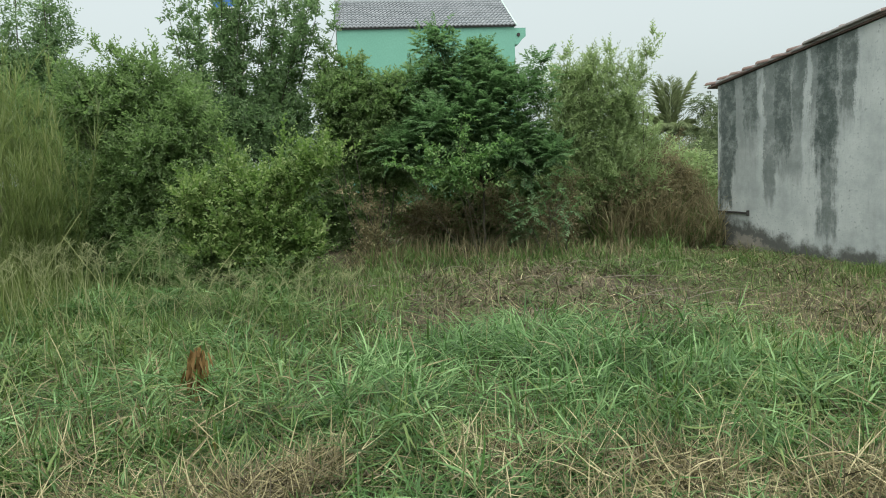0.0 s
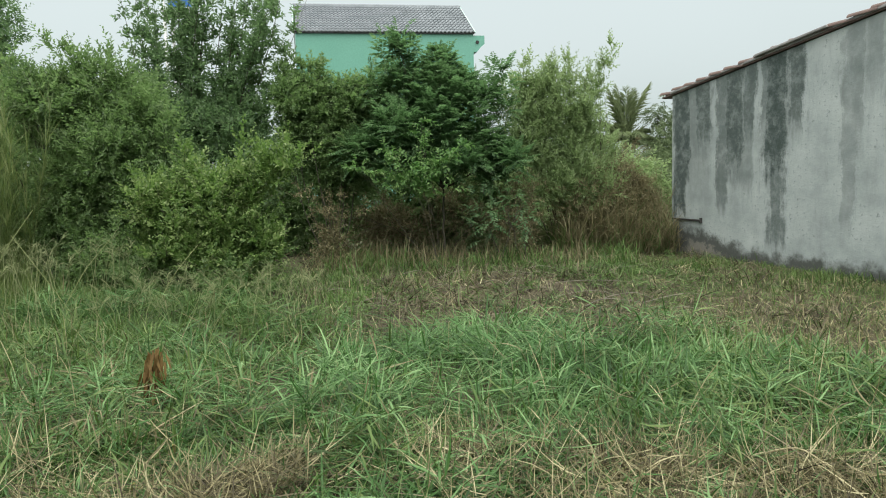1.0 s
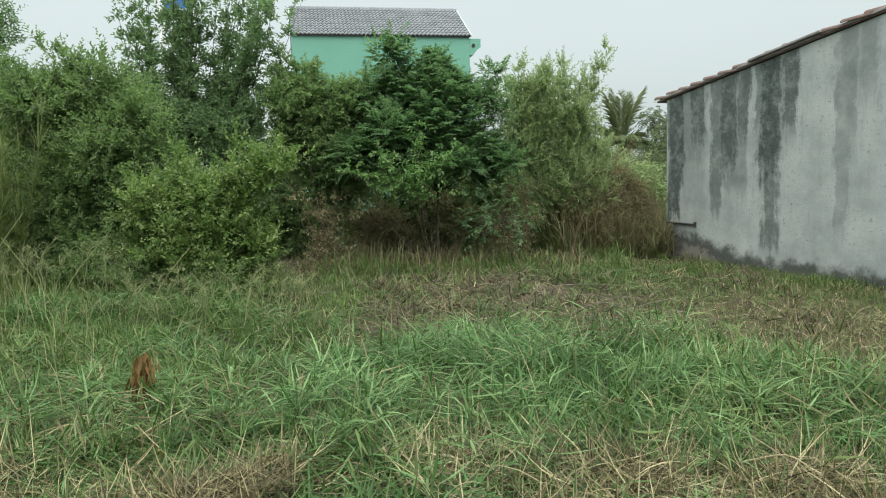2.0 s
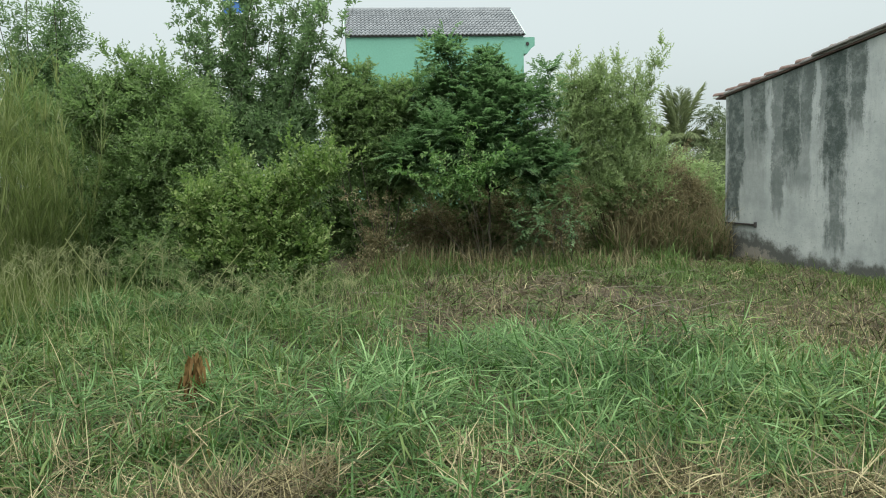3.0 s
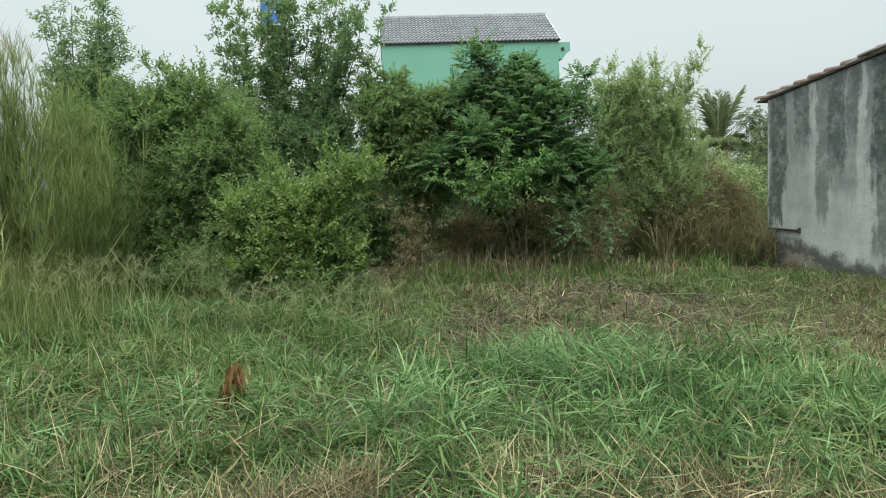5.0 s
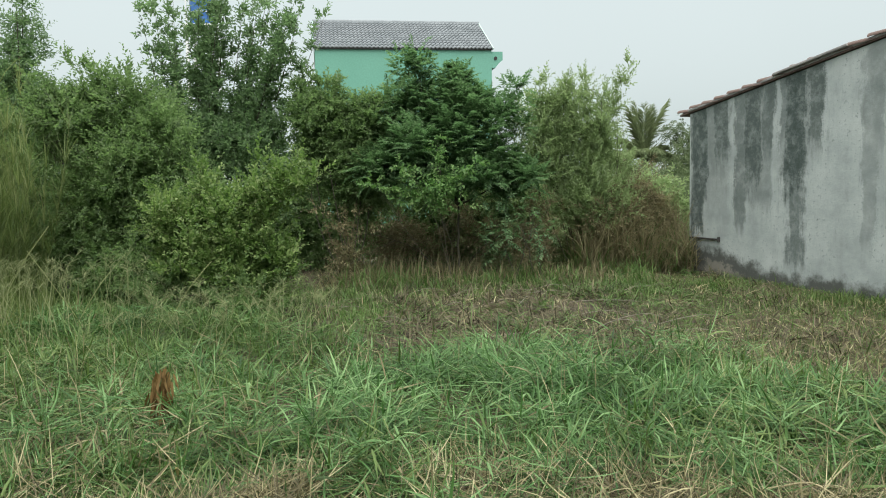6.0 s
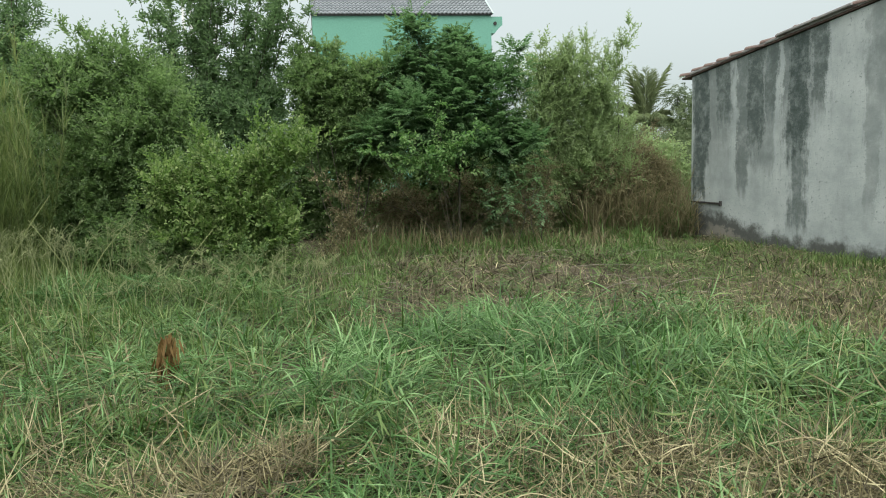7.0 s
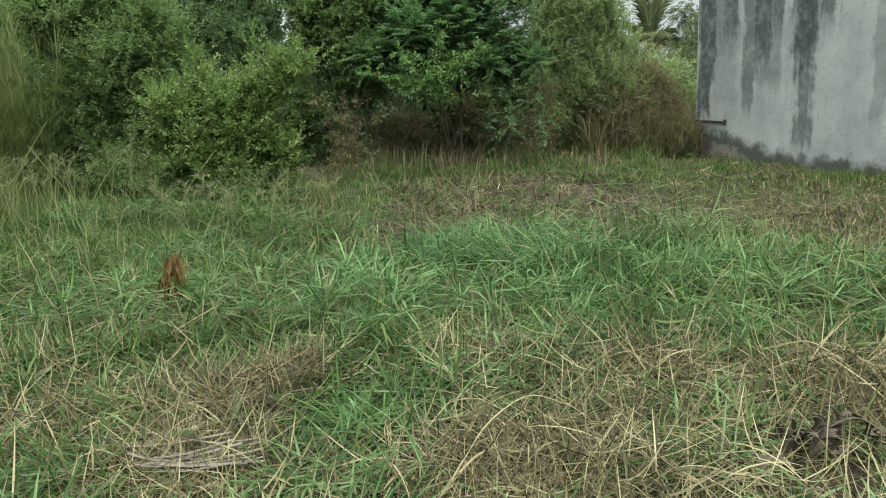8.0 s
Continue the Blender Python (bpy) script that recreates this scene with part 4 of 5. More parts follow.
def cane(r, x, y, h):
    """One pale leafy cane in front of the reeds."""
    root = thing("grass_cane", (x, y, 0), "pale green cane with narrow ascending leaves", "cane", "canes before the reeds")
    P, R = limb(r, (0, 0, -0.03), (r.normal(0, 0.1), r.normal(0, 0.08), h), 0.006, 0.003, 9, 0.03)
    tv, tf = tubes([(P, R)], 5)
    put("stem", mesh_of("stem", tv, tf, M_CANE, True), root)
    for k in range(int(11 * h)):
        q = r.uniform(0.3, 1.0)
        b = np.array([[np.interp(q, np.linspace(0, 1, 9), P[:, c]) for c in range(3)]])
        V, Fs = blades(r, b[:, 0], b[:, 1], b[:, 2], r.uniform(0.16, 0.34, 1), r.uniform(0.010, 0.016, 1), np.array([r.uniform(0.35, 0.7)]), np.array([r.uniform(0.0, 0.5)]), segs=4, twist=0.4)
        put("leaf", mesh_of("leaf", V, Fs, M_CANE), root)


M_CANE = leaf_material("cane_leaf", (0.150, 0.190, 0.075), (0.260, 0.300, 0.130), (0.400, 0.420, 0.220), (0.28, 0.34, 0.12), 0.5, 0.3, 3.0)
rc = np.random.RandomState(65)
for k in range(16):
    cane(rc, -5.95 + rc.uniform(-0.3, 0.85), 7.15 + rc.uniform(-0.3, 0.4), rc.uniform(0.9, 2.0))


# ---- palm beyond the scrub ----
# upright young fronds: heading and lean
SPEARS = ((1.2, 0.03), (3.3, 0.20), (-0.2, 0.24), (2.4, 0.10), (0.6, 0.12))


def palm_tree(at, trunk_h, seed, fronds, length, label):
    r = np.random.RandomState(seed)
    root = thing("palm", at, label, "palm tree")
    tv, tf = tubes([limb(r, (0, 0, -0.1), (0.05, 0, trunk_h), 0.17, 0.12, 10, 0.02)], 10)
    put("trunk", mesh_of("trunk", tv, tf, M_BARK, True), root, "ringed grey palm trunk")
    for k in range(fronds):
        if k < len(SPEARS):
            az, el0 = SPEARS[k]
        else:
            az, el0 = k * 2.4 + r.uniform(-0.3, 0.3), r.uniform(0.45, 1.2)
        L = length * (r.uniform(0.85, 1.05) if k < len(SPEARS) else r.uniform(0.5, 0.75))
        n = 36
        s = np.linspace(0, 1, n)
        th = el0 + (0.10 + 1.1 * el0) * s ** 1.6
        st = L / n
        hx = np.cumsum(np.sin(th)) * st
        hz = np.cumsum(np.cos(th)) * st
        P = np.stack([np.cos(az) * hx, np.sin(az) * hx, trunk_h + hz], 1)
        sv, sf = tubes([(P, np.linspace(0.03, 0.006, n))], 4)
        frond = put("frond", mesh_of("frond", sv, sf, M_PALM), root)
        run = unit(np.gradient(P, axis=0))
        side = unit(np.cross(run, [0, 0, 1.0]) + 1e-6)
        base = np.repeat(P[4:], 4, 0) + np.repeat(run[4:], 4, 0) * np.tile([0, 0, st * 0.5, st * 0.5], n - 4)[:, None]
        sg = np.tile([1, -1, 1, -1], n - 4)[:, None]
        way = unit(np.repeat(run[4:], 4, 0) * 0.95 + np.repeat(side[4:], 4, 0) * sg * 0.42 + [0, 0, -0.30] + r.normal(size=(4 * (n - 4), 3)) * 0.16)
        ac = unit(np.cross(way, [0, 0, 1.0]))
        ll = np.repeat(0.52 * np.sin(np.pi * (0.15 + 0.8 * s[4:])) + 0.06, 4)
        V, Fc = leaf_cloud(base, way, ac, ll, np.full(len(ll), 0.02), 2, 0.3)
        put("leaflet_fringe", mesh_of("leaflet_fringe", V, [Fc], M_PALM), frond, "", "stuff")
    return root


palm_tree((7.12, 26.6, 0), 2.45, 71, 20, 2.10, "young coconut palm with upright grey-green fronds")
plant("tree", 72, (8.4, 25.5, 0), [(8.2, 25.5, 2.2, 0.9, 0.7, 0.9), (8.9, 25.5, 2.9, 0.7, 0.6, 0.6), (7.9, 25.5, 3.2, 0.4, 0.4, 0.3), (9.4, 25.5, 3.4, 0.7, 0.5, 0.5)],
    "airy small tree with drooping feathery leaves", "tree", "pale drooping leaves", M_FAR, 800, 14, 0.55, 0.16, 0.045, trunk=0.05, stems=3, up=0.3, droop=0.6, flat=True, spread=55)
for k, (x, y, z, w) in enumerate(((5.0, 22.0, 1.35, 1.6), (6.4, 19.5, 0.95, 1.3), (7.5, 24.6, 1.9, 1.2), (9.2, 25.2, 2.0, 1.2), (7.4, 22.5, 1.2, 1.6), (9.6, 24.0, 1.5, 1.8), (6.3, 25.8, 1.4, 1.1), (7.9, 26.2, 1.4, 1.1))):
    plant("bush", 75 + k, (x, y, 0), [(x, y, z * 0.7, w, 0.9, z * 0.8), (x + 0.4, y, z * 1.2, w * 0.6, 0.6, z * 0.4)],
        "low pale green bush beyond the plot", "bush", "pale green leaves", M_FAR, 560, 10, 0.4, 0.13, 0.05, trunk=0.03, stems=4, twigs=0.0, group="far bushes")


def tree_line():
    """A far line of low woods closing the horizon."""
    r = np.random.RandomState(81)
    lumps = []
    for k in range(70):
        x = -70 + 140 * k / 69 + r.uniform(-0.6, 0.6)
        y = 62 + r.uniform(-3, 6)
        h = r.uniform(1.6, 3.0)
        lumps.append((x, y, h * 0.55, 1.9, 1.5, h * 0.6))
    V, Fc, _ = sprigs(r, lumps, 3200, 8, 0.8, 0.36, 0.2)
    stuff("far_woods", V, [Fc], M_FAR, "distant low green woods along the horizon", "woods")


tree_line()


# ---- grass and straw ----
def scatter(r, n, x0, x1, y0, y1, keep):
    """About n points over a stretch of the plan, kept where keep(x, y) is high."""
    x, y = r.uniform(x0, x1, n), r.uniform(y0, y1, n)
    k = r.uniform(0, 1, n) < keep(x, y)
    return x[k], y[k]


def ss(v, a, b):
    t = np.clip((v - a) / (b - a), 0, 1)
    return t * t * (3 - 2 * t)


PATCHES = ((-1.08, 3.22, 0.30), (-0.80, 3.55, 0.25), (-1.02, 2.62, 0.34), (0.18, 2.38, 0.42), (0.95, 3.38, 0.28), (1.60, 2.95, 0.28), (0.14, 3.80, 0.20), (-1.75, 3.1, 0.2))


def bare(x, y):
    """Where straw lies thick and little green grows, 0..1."""
    f = np.zeros_like(x)
    for a, b, q in PATCHES:
        f = np.maximum(f, np.exp(-(((x - a) / q) ** 2 + ((y - b) / (q * 0.9)) ** 2) ** 1.4))
    return f


def hollow(x, y):
    """The small hollow where dark dead leaves lie, 0..1."""
    return np.exp(-((x - 1.29) / 0.17) ** 2 - ((y - 2.38) / 0.18) ** 2)


def lush(x, y):
    """How lush the green band is, 0..1."""
    far_edge = 6.5 + 0.35 * wave(x, y, 91, 1.6) + 2.1 * ss(-x, 0.9, 2.4) - 1.7 * ss(x, 1.3, 3.6)
    near_edge = 3.35 + 0.4 * wave(x, y, 92, 2.2)
    band = ss(y, near_edge - 0.5, near_edge + 0.5) * ss(-y, -far_edge - 0.3, -far_edge + 0.3)
    gap = 0.75 * np.exp(-((x + 1.15) / 0.55) ** 2 - ((y - 3.7) / 0.45) ** 2)
    return band * (1 - 0.55 * ss(x, 2.3, 3.6)) * (0.70 + 0.55 * wave(x, y, 93, 2.9)) * (1 - gap) * (1 - 0.8 * bare(x, y)) * (1 - 0.95 * np.exp(-((x + 1.70) / 0.22) ** 2 - ((y - 4.25) / 0.38) ** 2))


def build_grass():
    r = np.random.RandomState(95)
    # lush green band, in tufts of uneven height
    cx, cy = scatter(r, 4600, -7.0, 5.5, 2.9, 9.0, lambda x, y: np.clip(lush(x, y), 0, 1))
    k = len(cx)
    hump = 0.5 * np.exp(-((cx - 0.5) / 1.3) ** 2 - ((cy - 5.4) / 0.9) ** 2)
    tall = np.clip(0.27 + 0.20 * wave(cx, cy, 96, 3.0) + 0.3 * hump + 0.08 * ss(-cx, 2.0, 4.0) * ss(cy, 5.5, 7.5) + r.normal(0, 0.05, k), 0.08, 0.6)
    yel = np.clip(0.18 + 0.42 * ss(-cx, 0.4, 1.8) + 0.35 * ss(cx, 2.2, 3.4) + 0.45 * wave(cx, cy, 97, 2.2) - 0.5 * hump, 0.04, 0.92)
    x, y, z, L, lean, az, i = tufts(r, cx, cy, 32, tall, 0.20 + 0.14 * r.uniform(0, 1, k) + 0.1 * hump)
    n = len(x)
    yellow = r.uniform(0, 1, n) < yel[i]
    dry = r.uniform(0, 1, n) < 0.02 + 0.11 * ss(-x, 0.2, 1.5) * ss(-y, -6.5, -4.5)
    for mask, mat, lab in ((dry, M_DRYBLADE, "dry blades among the green tufts"), (~yellow & ~dry, M_GRASS, "lush green broad-bladed grass in uneven tufts"), (yellow & ~dry, M_GRASS_Y, "yellow-green grass blades among the green")):
        q = mask.sum()
        V, Fs = folded(r, x[mask], y[mask], z[mask], 0.98 * L[mask], r.uniform(0.007, 0.017, q), lean[mask], r.normal(0.4, 0.6, q), az[mask], segs=3)
        stuff("grass", V, Fs, mat, lab, "grass")
    # thin undergrowth filling between the tufts
    x, y = scatter(r, 26000, -6.5, 5.0, 2.8, 8.8, lambda x, y: np.clip(lush(x, y), 0, 1))
    k = len(x)
    V, Fs = blades(r, x, y, ground_z(x, y), r.uniform(0.12, 0.34, k), r.uniform(0.004, 0.010, k), np.abs(r.normal(0.6, 0.4, k)), r.normal(0.6, 0.5, k), segs=3)
    stuff("undergrowth", V, Fs, M_GRASS_Y, "thin undergrowth between the grass tufts", "grass")
    # near strip: single green tufts between straw
    cx, cy = scatter(r, 2000, -3.2, 3.2, 1.7, 4.3, lambda x, y: (0.62 + 0.6 * wave(x, y, 98, 2.9)) * (1 - 0.9 * bare(x, y)) * (1 - 0.9 * hollow(x, y)))
    k = len(cx)
    x, y, z, L, lean, az, i = tufts(r, cx, cy, 28, np.full(k, 0.14), 0.16 + 0.12 * r.uniform(0, 1, k))
    olive = r.uniform(0, 1, len(x)) < 0.22 + 0.30 * ss(-x, 0.2, 1.4)
    for q, mat, lab in ((~olive, M_GRASS, "short green grass tufts growing through straw"), (olive, M_GRASS_Y, "short olive green grass growing through straw")):
        V, Fs = folded(r, x[q], y[q], z[q], 1.1 * L[q], r.uniform(0.006, 0.015, q.sum()), lean[q], r.normal(0.6, 0.45, q.sum()), az[q], segs=3)
        stuff("grass", V, Fs, mat, lab, "grass")
    # right stretch towards the shed: short mixed grass
    x, y = scatter(r, 66000, 1.4, 7.0, 4.5, 13.2, lambda x, y: ss(x, 1.4 + 0.15 * (y - 6), 2.6) * (0.75 + 0.35 * wave(x, y, 99, 1.8)))
    k = len(x)
    g = r.uniform(0, 1, k) < np.clip(0.58 - 0.22 * np.exp(-((x - 3.0) / 1.1) ** 2 - ((y - 7.2) / 1.3) ** 2) + 0.6 * wave(x, y, 100, 1.5), 0.05, 0.95)
    h = r.uniform(0, 1, k) < 0.28
    for mask, mat, lab in ((g, M_GRASS_Y, "short yellow-green grass by the shed"), (~g & h, M_LITTER, "brown withered grass by the shed"), (~g & ~h, M_STRAW, "dry straw-coloured grass by the shed")):
        q = mask.sum()
        V, Fs = blades(r, x[mask], y[mask], ground_z(x[mask], y[mask]) + r.uniform(0, 0.03, q), r.uniform(0.06, 0.20, q) * (1 - 0.45 * ss(y[mask], 6, 10)), r.uniform(0.004, 0.009, q), np.abs(r.normal(0.9, 0.45, q)), r.normal(0.6, 0.5, q), segs=3)
        stuff("grass", V, Fs, mat, lab, "grass")
    # green tufts near the shed and on the cut stretch
    for cx, cy, sp, cnt in ((3.9, 11.0, 0.4, 700), (5.3, 9.4, 0.5, 900), (2.1, 10.6, 0.5, 600), (0.4, 10.8, 0.9, 800), (-1.0, 10.6, 0.5, 600), (3.0, 10.2, 0.5, 300)):
        x, y = r.normal(cx, sp, cnt), r.normal(cy, sp * 0.6, cnt)
        V, Fs = blades(r, x, y, ground_z(x, y), r.uniform(0.08, 0.22, cnt), r.uniform(0.007, 0.014, cnt), np.abs(r.normal(0.4, 0.3, cnt)), r.normal(0.7, 0.4, cnt), segs=3)
        stuff("grass_tuft", V, Fs, M_GRASS_Y, "green grass tuft on cut dry ground", "grass")
    # taller flowering grass along the bush foot
    x, y = scatter(r, 14500, -6.5, -0.7, 6.6, 10.6, lambda x, y: (0.6 + 0.4 * ss(-x, 2.8, 4.4)) * (0.7 + 0.4 * wave(x, y, 101, 1.9)))
    k = len(x)
    V, Fs = blades(r, x, y, ground_z(x, y) + r.uniform(0, 0.12, k), r.uniform(0.15, 0.38, k) * (0.65 + 0.35 * ss(-x, 2.8, 4.4)), r.uniform(0.005, 0.011, k), np.abs(r.normal(0.25, 0.25, k)), r.normal(0.7, 0.5, k))
    stuff("tall_grass", V, Fs, M_TALL, "tall thin yellow-green grass before the bushes", "grass")
    # long pale grass at the foot of the reeds
    x, y = scatter(r, 12000, -8.0, -3.6, 6.7, 8.9, lambda x, y: ss(-x, 4.0, 5.6) * (0.7 + 0.4 * wave(x, y, 105, 1.7)))
    k = len(x)
    V, Fs = blades(r, x, y, ground_z(x, y) + r.uniform(0, 0.5, k) * ss(-x, 4.4, 6.0), r.uniform(0.3, 0.85, k), r.uniform(0.005, 0.011, k), np.abs(r.normal(0.2, 0.2, k)), r.normal(0.5, 0.45, k))
    stuff("tall_grass", V, Fs, M_REED, "long pale green grass at the foot of reeds", "grass")
    # cut and withered stretch
    x, y = scatter(r, 42000, -2.2, 4.6, 6.0, 12.6, lambda x, y: ss(x, -2.1, -0.9) * (1 - np.clip(lush(x, y), 0, 1)) * (0.55 + 0.5 * wave(x, y, 102, 2.6)) * (1 - 0.7 * ss(x, 1.9, 2.8)) * (1 - 0.85 * np.exp(-((x + 0.4) / 0.7) ** 2 - ((y - 7.4) / 0.35) ** 2)))
    k = len(x)
    g = r.uniform(0, 1, k)
    for mask, mat, lab in ((g < 0.66, M_LITTER, "brown withered cut grass"), (g > 0.90, M_STRAW, "pale straw of cut grass"), ((g >= 0.66) & (g <= 0.90), M_GRASS_Y, "thin regrowing grass among cut straw")):
        q = mask.sum()
        V, Fs = blades(r, x[mask], y[mask], ground_z(x[mask], y[mask]) + r.uniform(0, 0.06, q), r.uniform(0.08, 0.32, q), r.uniform(0.005, 0.015, q), np.clip(np.abs(r.normal(1.3, 0.4, q)), 0, 1.9), r.normal(0.4, 0.6, q), segs=3)
        stuff("cut_grass", V, Fs, mat, lab, "grass")
    # uneven tufts regrowing over the cut stretch, thicker towards the trees
    for mat, seed, cnt, h, lab in ((M_TALL, 1, 380, 0.16, "dull green tufts regrowing on cut ground"), (M_LITTER, 2, 520, 0.14, "brown withered grass tufts on cut ground"), (M_STRAW, 3, 100, 0.12, "pale withered grass tufts on cut ground"), (M_TALL, 4, 120, 0.18, "dull green weeds on cut ground")):
        cx, cy = scatter(r, cnt * 2, -2.7, 4.6, 6.8, 12.6, lambda x, y: (0.30 + 0.5 * ss(y, 8.0, 11.5)) * (0.8 + 0.7 * wave(x, y, 110 + seed, 1.9)) * (1 - 0.6 * ss(x, 2.6, 3.6)))
        k = len(cx)
        x, y, z, L, lean, az, i = tufts(r, cx, cy, 26, np.full(k, h), 0.12 + 0.14 * r.uniform(0, 1, k))
        V, Fs = blades(r, x, y, z, L, r.uniform(0.005, 0.013, len(x)), lean, r.normal(0.6, 0.5, len(x)), az=az, segs=3)
        stuff("grass_tuft", V, Fs, mat, lab, "grass")
    # straw lying in front
    x, y = scatter(r, 140000, -3.6, 3.6, 1.5, 5.2, lambda x, y: ss(-y, -4.4 - 0.7 * ss(-x, 0.2, 1.2), -3.2) * (0.25 + 0.32 * wave(x, y, 103, 2.3) + 1.0 * bare(x, y)) * (1 - 0.9 * hollow(x, y)))
    k = len(x)
    g = r.uniform(0, 1, k) < 0.72
    heap = 0.05 + 0.06 * wave(x, y, 104, 4.0) + 0.13 * np.exp(-((x - 1.62) / 0.32) ** 2 - ((y - 3.05) / 0.28) ** 2)
    for mask, mat, lab in ((g, M_STRAW, "pale dry straw lying in tangles over the ground"), (~g, M_LITTER, "brown dead grass under the straw")):
        q = mask.sum()
        V, Fs = blades(r, x[mask], y[mask], ground_z(x[mask], y[mask]) + 0.02 + (np.clip(heap[mask], 0, 1) + 0.06) * r.uniform(0, 1, q), r.uniform(0.07, 0.34, q), r.uniform(0.003, 0.008, q), np.clip(r.normal(1.35, 0.35, q), 0.1, 2.0), r.normal(0.1, 0.8, q), segs=4, twist=0.8)
        stuff("straw", V, Fs, mat, lab, "straw")
    # the plot goes on round the edges: mixed short grass and straw
    def around(x, y):
        seen = ss(y, 1.2, 2.2) * (1 - ss(np.abs(x), 0.62 * y + 1.2, 0.62 * y + 2.2)) * (1 - ss(y, 12.5, 13.5))
        shed = (x > 4.2 + (13.2 - y) * 0.32) & (y > 5.0) & (y < 15.5) & (x < 12)
        return np.where(shed, 0.0, (1 - np.clip(seen, 0, 1)) * (0.7 + 0.4 * wave(x, y, 120, 1.2)))
    x, y = scatter(r, 80000, -13, 13, -8, 20, around)
    k = len(x)
    g = r.uniform(0, 1, k) + 0.25 * wave(x, y, 121, 0.9)
    for mask, mat, lab in ((g < 0.55, M_GRASS_Y, "rough yellow-green grass over the plot"), ((g >= 0.55) & (g < 0.8), M_STRAW, "dry straw over the plot"), (g >= 0.8, M_TALL, "rough green grass over the plot")):
        q = mask.sum()
        V, Fs = blades(r, x[mask], y[mask], ground_z(x[mask], y[mask]), r.uniform(0.16, 0.45, q), r.uniform(0.012, 0.028, q), np.abs(r.normal(0.9, 0.4, q)), r.normal(0.6, 0.5, q), segs=2)
        stuff("rough_grass", V, Fs, mat, lab, "grass")
    # dead stems inside the lush band
    x, y = scatter(r, 1900, -5.0, 4.5, 3.2, 7.0, lambda x, y: np.clip(lush(x, y), 0, 1))
    k = len(x)
    V, Fs = blades(r, x, y, ground_z(x, y) + r.uniform(0, 0.2, k), r.uniform(0.2, 0.5, k), r.uniform(0.003, 0.006, k), np.abs(r.normal(0.7, 0.4, k)), r.normal(0.3, 0.5, k))
    stuff("dead_stems", V, Fs, M_STRAW, "thin dry stems among green grass", "grass")


build_grass()


# ---- flowering grass stalks ----
def seed_stalks():
    r = np.random.RandomState(111)
    lines, V, Fs, off = [], [], [], 0
    n = 270
    for i in range(n):
        x = r.uniform(-6.6, -1.2)
        y = r.uniform(6.5, 8.7)
        h = r.uniform(0.30, 0.60) + (0.35 if x < -3.4 else 0.0)
        a = np.array([x, y, 0.0])
        b = a + [r.normal(0, 0.18), r.normal(0, 0.12), h]
        P, R = limb(r, a, b, 0.0040, 0.0022, 6, 0.06)
        lines.append((P, R))
        for k in range(9):
            s = P[-1] * (1 - 0.3 * k / 9) + P[-3] * 0.3 * k / 9
            az = r.uniform(0, 6.28)
            e = s + np.array([math.cos(az) * 0.09, math.sin(az) * 0.09, r.uniform(0.02, 0.10)])
            lines.append((np.array([s, (s + e) / 2 + [0, 0, 0.01], e]), [0.0016, 0.002, 0.001]))
    tv, tf = tubes(lines, 3)
    stuff("seed_heads", tv, tf, M_SEED, "fine flowering grass stalks with open seed heads", "grass")


seed_stalks()


# ---- small things lying in the grass ----
def withered_frond():
    r = np.random.RandomState(121)
    root = thing("withered_frond", (-1.80, 4.60, 0.10), "withered rust-brown frond hanging in the grass", "dead leaf")
    P = np.stack([np.linspace(-0.09, 0.03, 9), np.zeros(9), np.linspace(0.0, 0.37, 9)], 1)
    tv, tf = tubes([(P, np.linspace(0.008, 0.004, 9))], 5)
    put("rib", mesh_of("rib", tv, tf, M_RUST), root)
    for k in range(72):
        q = 0.36 + 0.64 * k / 72
        at = [np.interp(q, np.linspace(0, 1, 9), P[:, j]) for j in (0, 2)]
        V, Fs = blades(r, np.array([at[0] + r.normal(0, 0.04)]), r.normal(-0.03, 0.02, 1), np.array([at[1]]), r.uniform(0.11, 0.18, 1), r.uniform(0.018, 0.032, 1), np.array([r.uniform(2.75, 3.2)]), np.array([r.uniform(-0.2, 0.2)]), az=r.choice([0.1, 3.1, 3.9, 4.7, 5.4], 1) + r.normal(0, 0.4, 1), segs=5, twist=0.5)
        put("leaflet", mesh_of("leaflet", V, Fs, M_RUST), root)


withered_frond()


def dead_leaf(r, at, turn, mat=None, size=1.0, label="broad curled grey-brown dead leaf lying on straw", group="dead leaves on the straw"):
    """One broad curled dead leaf."""
    n, m = 7, 5
    L, W = size * r.uniform(0.09, 0.15), size * r.uniform(0.026, 0.042)
    V = []
    for i in range(n):
        s = i / (n - 1)
        w = W * math.sin(math.pi * (0.06 + 0.9 * s)) ** 0.8
        for j in range(m):
            c = (j / (m - 1) - 0.5)
            V.append((s * L - L / 2, c * w, 0.35 * abs(c) * w + 0.03 * math.sin(3 * s + 1) + r.uniform(0, 0.004)))
    Q = [(i * m + j, i * m + j + 1, (i + 1) * m + j + 1, (i + 1) * m + j) for i in range(n - 1) for j in range(m - 1)]
    ob = put("dead_leaf", mesh_of("dead_leaf", V, [np.array(Q)], mat or M_DARKLEAF, True))
    so = ob.modifiers.new("thickness", "SOLIDIFY")
    so.thickness = 0.0025
    ob.matrix_basis = pose(*at, *turn)
    tagged(ob, label, "dead leaf", group)


rl = random.Random(131)
for k in range(40):
    dead_leaf(rl, (1.31 + rl.gauss(0, 0.10), 2.47 + rl.gauss(0, 0.07), 0.08 + 0.10 * rl.random()), (rl.uniform(-30, 30), rl.uniform(-5, 45), rl.gauss(80, 50)))


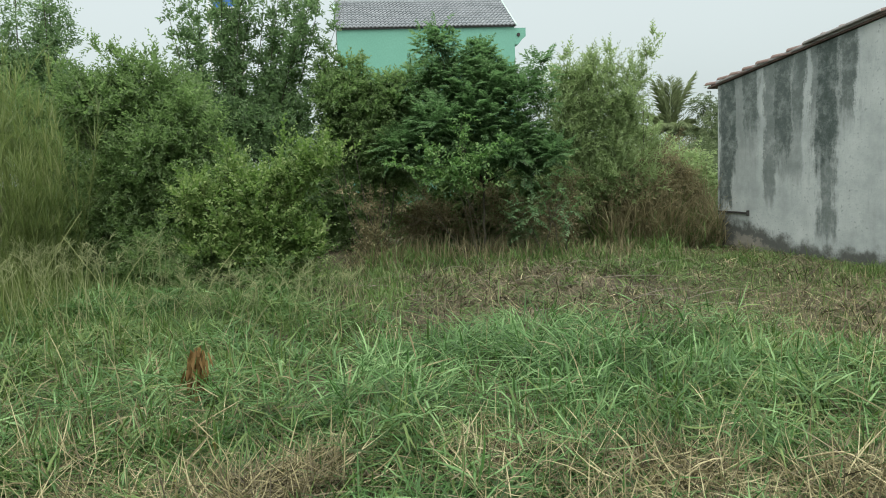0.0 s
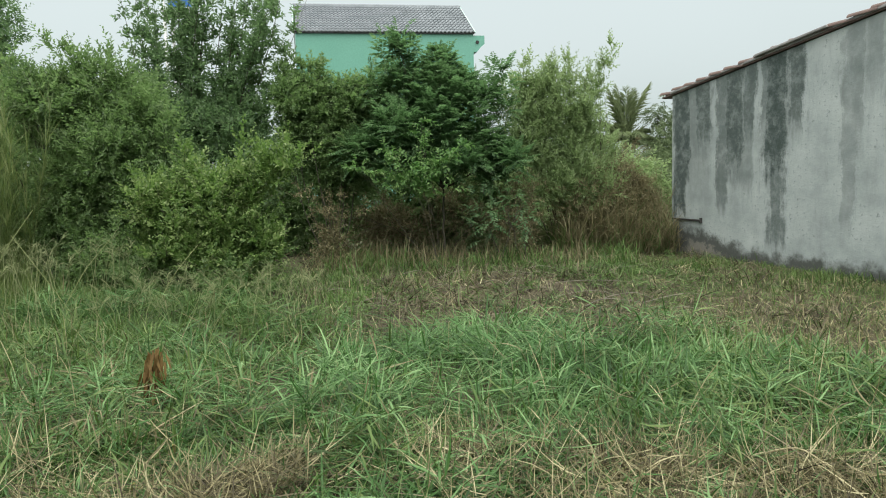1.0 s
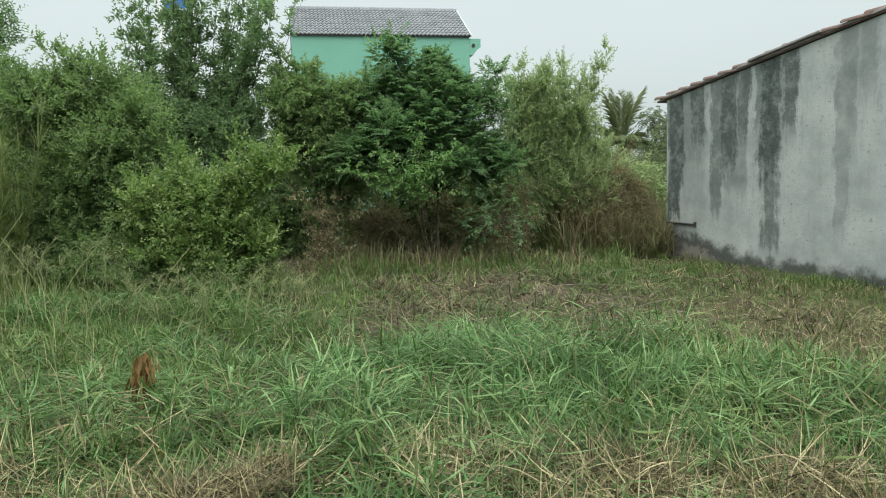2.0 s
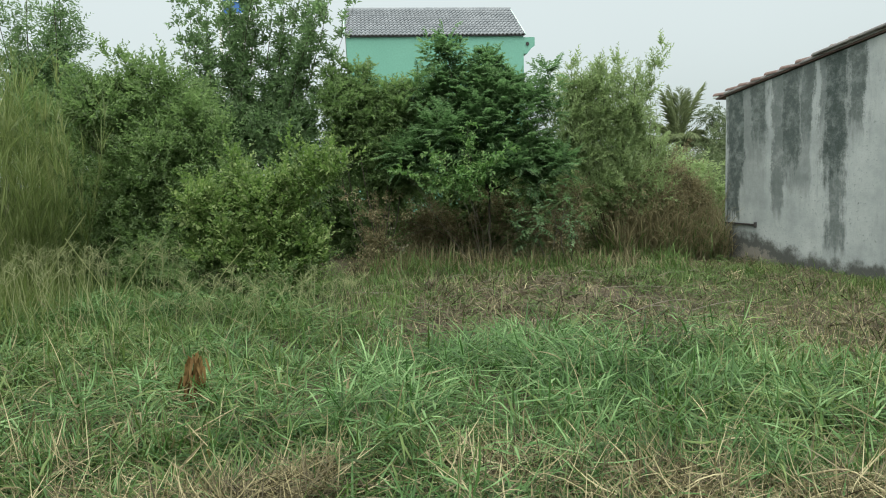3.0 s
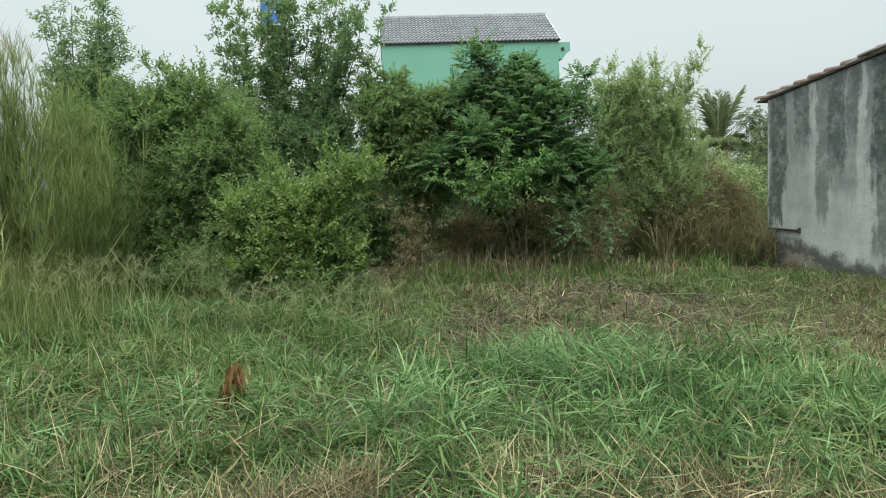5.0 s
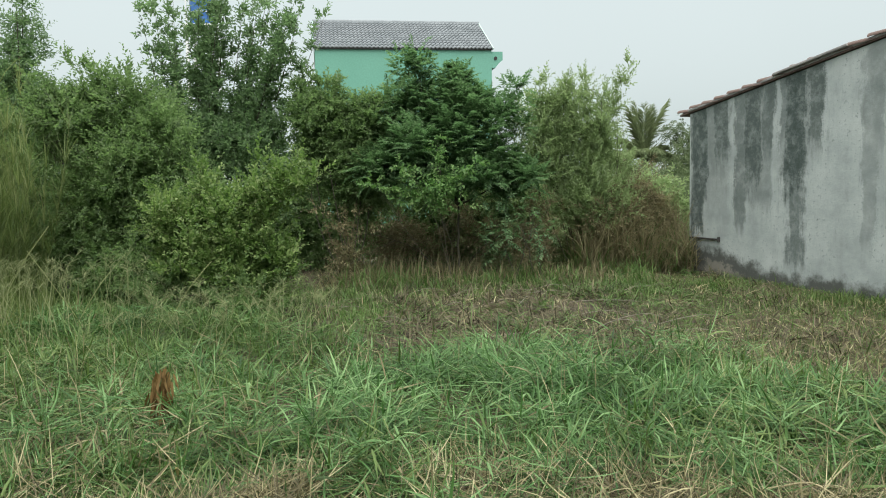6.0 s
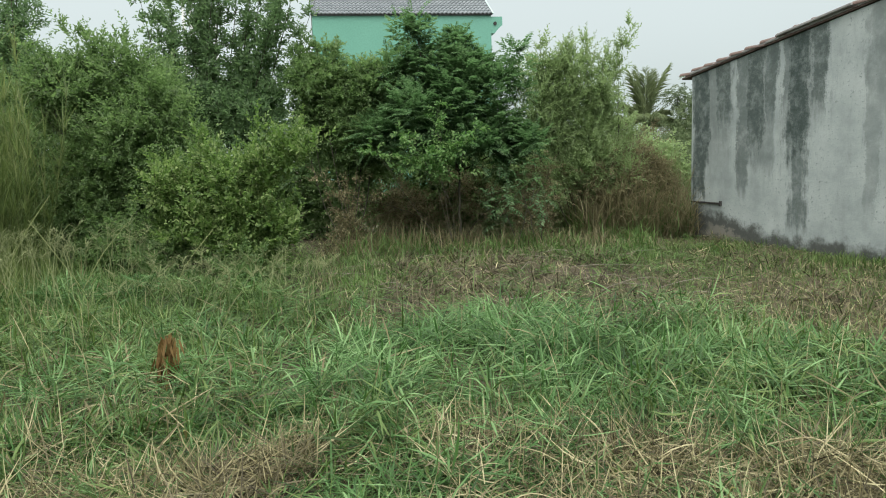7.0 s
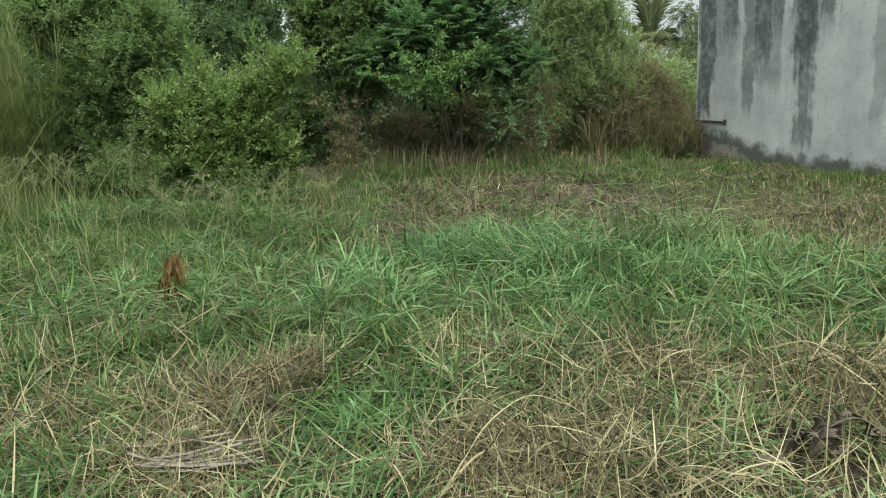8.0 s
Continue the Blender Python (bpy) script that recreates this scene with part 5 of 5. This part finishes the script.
for x, y, z in ((-1.41, 3.25, 0.12), (-1.36, 3.62, 0.16), (-1.11, 2.77, 0.12), (1.10, 2.80, 0.16), (1.02, 2.74, 0.13), (0.87, 2.50, 0.12)):
    dead_leaf(rl, (x, y, z), (rl.uniform(-30, 30), rl.uniform(-25, 25), rl.uniform(0, 360)), M_YELLOW, 0.45, "small yellowed leaf lying on straw", "yellow leaves on the straw")


def dry_strip(r, at, turn, L):
    bm = box((L, r.uniform(0.008, 0.016), 0.004), (0, 0, 0), 0.002)
    bmesh.ops.subdivide_edges(bm, edges=[e for e in bm.edges if abs(e.verts[0].co.x - e.verts[1].co.x) > L * 0.5], cuts=4)
    for v in bm.verts:
        v.co.z += 0.05 * (v.co.x / L) ** 2 * r.uniform(0.8, 1.2)
        v.co.y += 0.004 * math.sin(9 * v.co.x / L)
    ob = part("dry_strip", bm, M_STRIP, None)
    ob.matrix_basis = pose(*at, *turn)
    tagged(ob, "flat grey-tan dry leaf strip on the straw", "dry strip", "dry strips")


for k in range(16):
    dry_strip(rl, (-0.98 + rl.gauss(0, 0.07), 2.58 + rl.gauss(0, 0.09), 0.085 + 0.05 * rl.random()), (rl.uniform(-10, 10), rl.uniform(-5, 5), rl.gauss(8, 9)), rl.uniform(0.22, 0.42))


def bent_stalk(pts, rad, label, mat=None):
    pts = np.asarray(pts, float)
    s = np.linspace(0, len(pts) - 1, 14)
    P = np.stack([np.interp(s, np.arange(len(pts)), pts[:, k]) for k in range(3)], 1)
    for _ in range(2):
        P[1:-1] = (P[:-2] + 2 * P[1:-1] + P[2:]) / 4
    tv, tf = tubes([(P, np.linspace(rad, rad * 0.5, 14))], 6)
    ob = put("dry_stalk", mesh_of("dry_stalk", tv, tf, mat or M_STALK, True))
    tagged(ob, label, "dry stalk", "pale dry stalks")


bent_stalk([(-0.05, 2.3, 0.08), (0.1, 2.52, 0.22), (0.28, 2.68, 0.27), (0.45, 2.68, 0.20)], 0.0038, "pale bent grass stalk arching over the straw")
bent_stalk([(-0.1, 2.25, 0.06), (0.06, 2.45, 0.13), (0.2, 2.6, 0.10)], 0.008, "thick pale dry grass stalk on the straw")
bent_stalk([(-1.75, 3.9, 0.06), (-1.55, 4.1, 0.16), (-1.40, 4.25, 0.22)], 0.006, "pale dry stick leaning in the grass")
bent_stalk([(1.45, 3.3, 0.16), (1.6, 3.15, 0.26), (1.78, 2.95, 0.12)], 0.006, "pale dry grass stem leaning in the grass")

# long leaning grass stems before the bushes
for a, b in (((-4.6, 7.5, 0.40), (-4.05, 7.55, 1.26)), ((-3.75, 7.4, 0.25), (-3.25, 7.5, 0.97)), ((-4.15, 7.3, 1.03), (-3.75, 7.4, 0.35)), ((-2.9, 7.6, 0.2), (-2.45, 7.7, 0.85)), ((-5.1, 7.2, 0.3), (-4.75, 7.3, 1.1))):
    foot = (a[0] - 0.35 * (b[0] - a[0]), a[1], 0.0) if a[2] < b[2] else (b[0] + 0.2, b[1], 0.0)
    line = (foot, a, ((a[0] + b[0]) / 2, a[1], (a[2] + b[2]) / 2 + 0.05), b) if a[2] < b[2] else (foot, b, ((a[0] + b[0]) / 2, a[1], (a[2] + b[2]) / 2 + 0.05), a)
    bent_stalk(line, 0.006, "long pale green grass stem leaning before bushes", M_CANE)

# fallen dry stems over the cut stretch
rf = random.Random(141)
for k in range(26):
    x, y, a, L = rf.uniform(-1.9, 2.8), rf.uniform(7.2, 10.6), rf.gauss(0, 0.6), rf.uniform(0.25, 0.6)
    dx, dy = L * math.cos(a), L * math.sin(a)
    bent_stalk([(x - dx, y - dy, 0.03), (x - dx * 0.3, y - dy * 0.3, rf.uniform(0.06, 0.16)), (x + dx * 0.4, y + dy * 0.4, rf.uniform(0.08, 0.2)), (x + dx, y + dy, rf.uniform(0.03, 0.12))], 0.0045, "dry fallen stem lying on cut grass", M_STRIP)
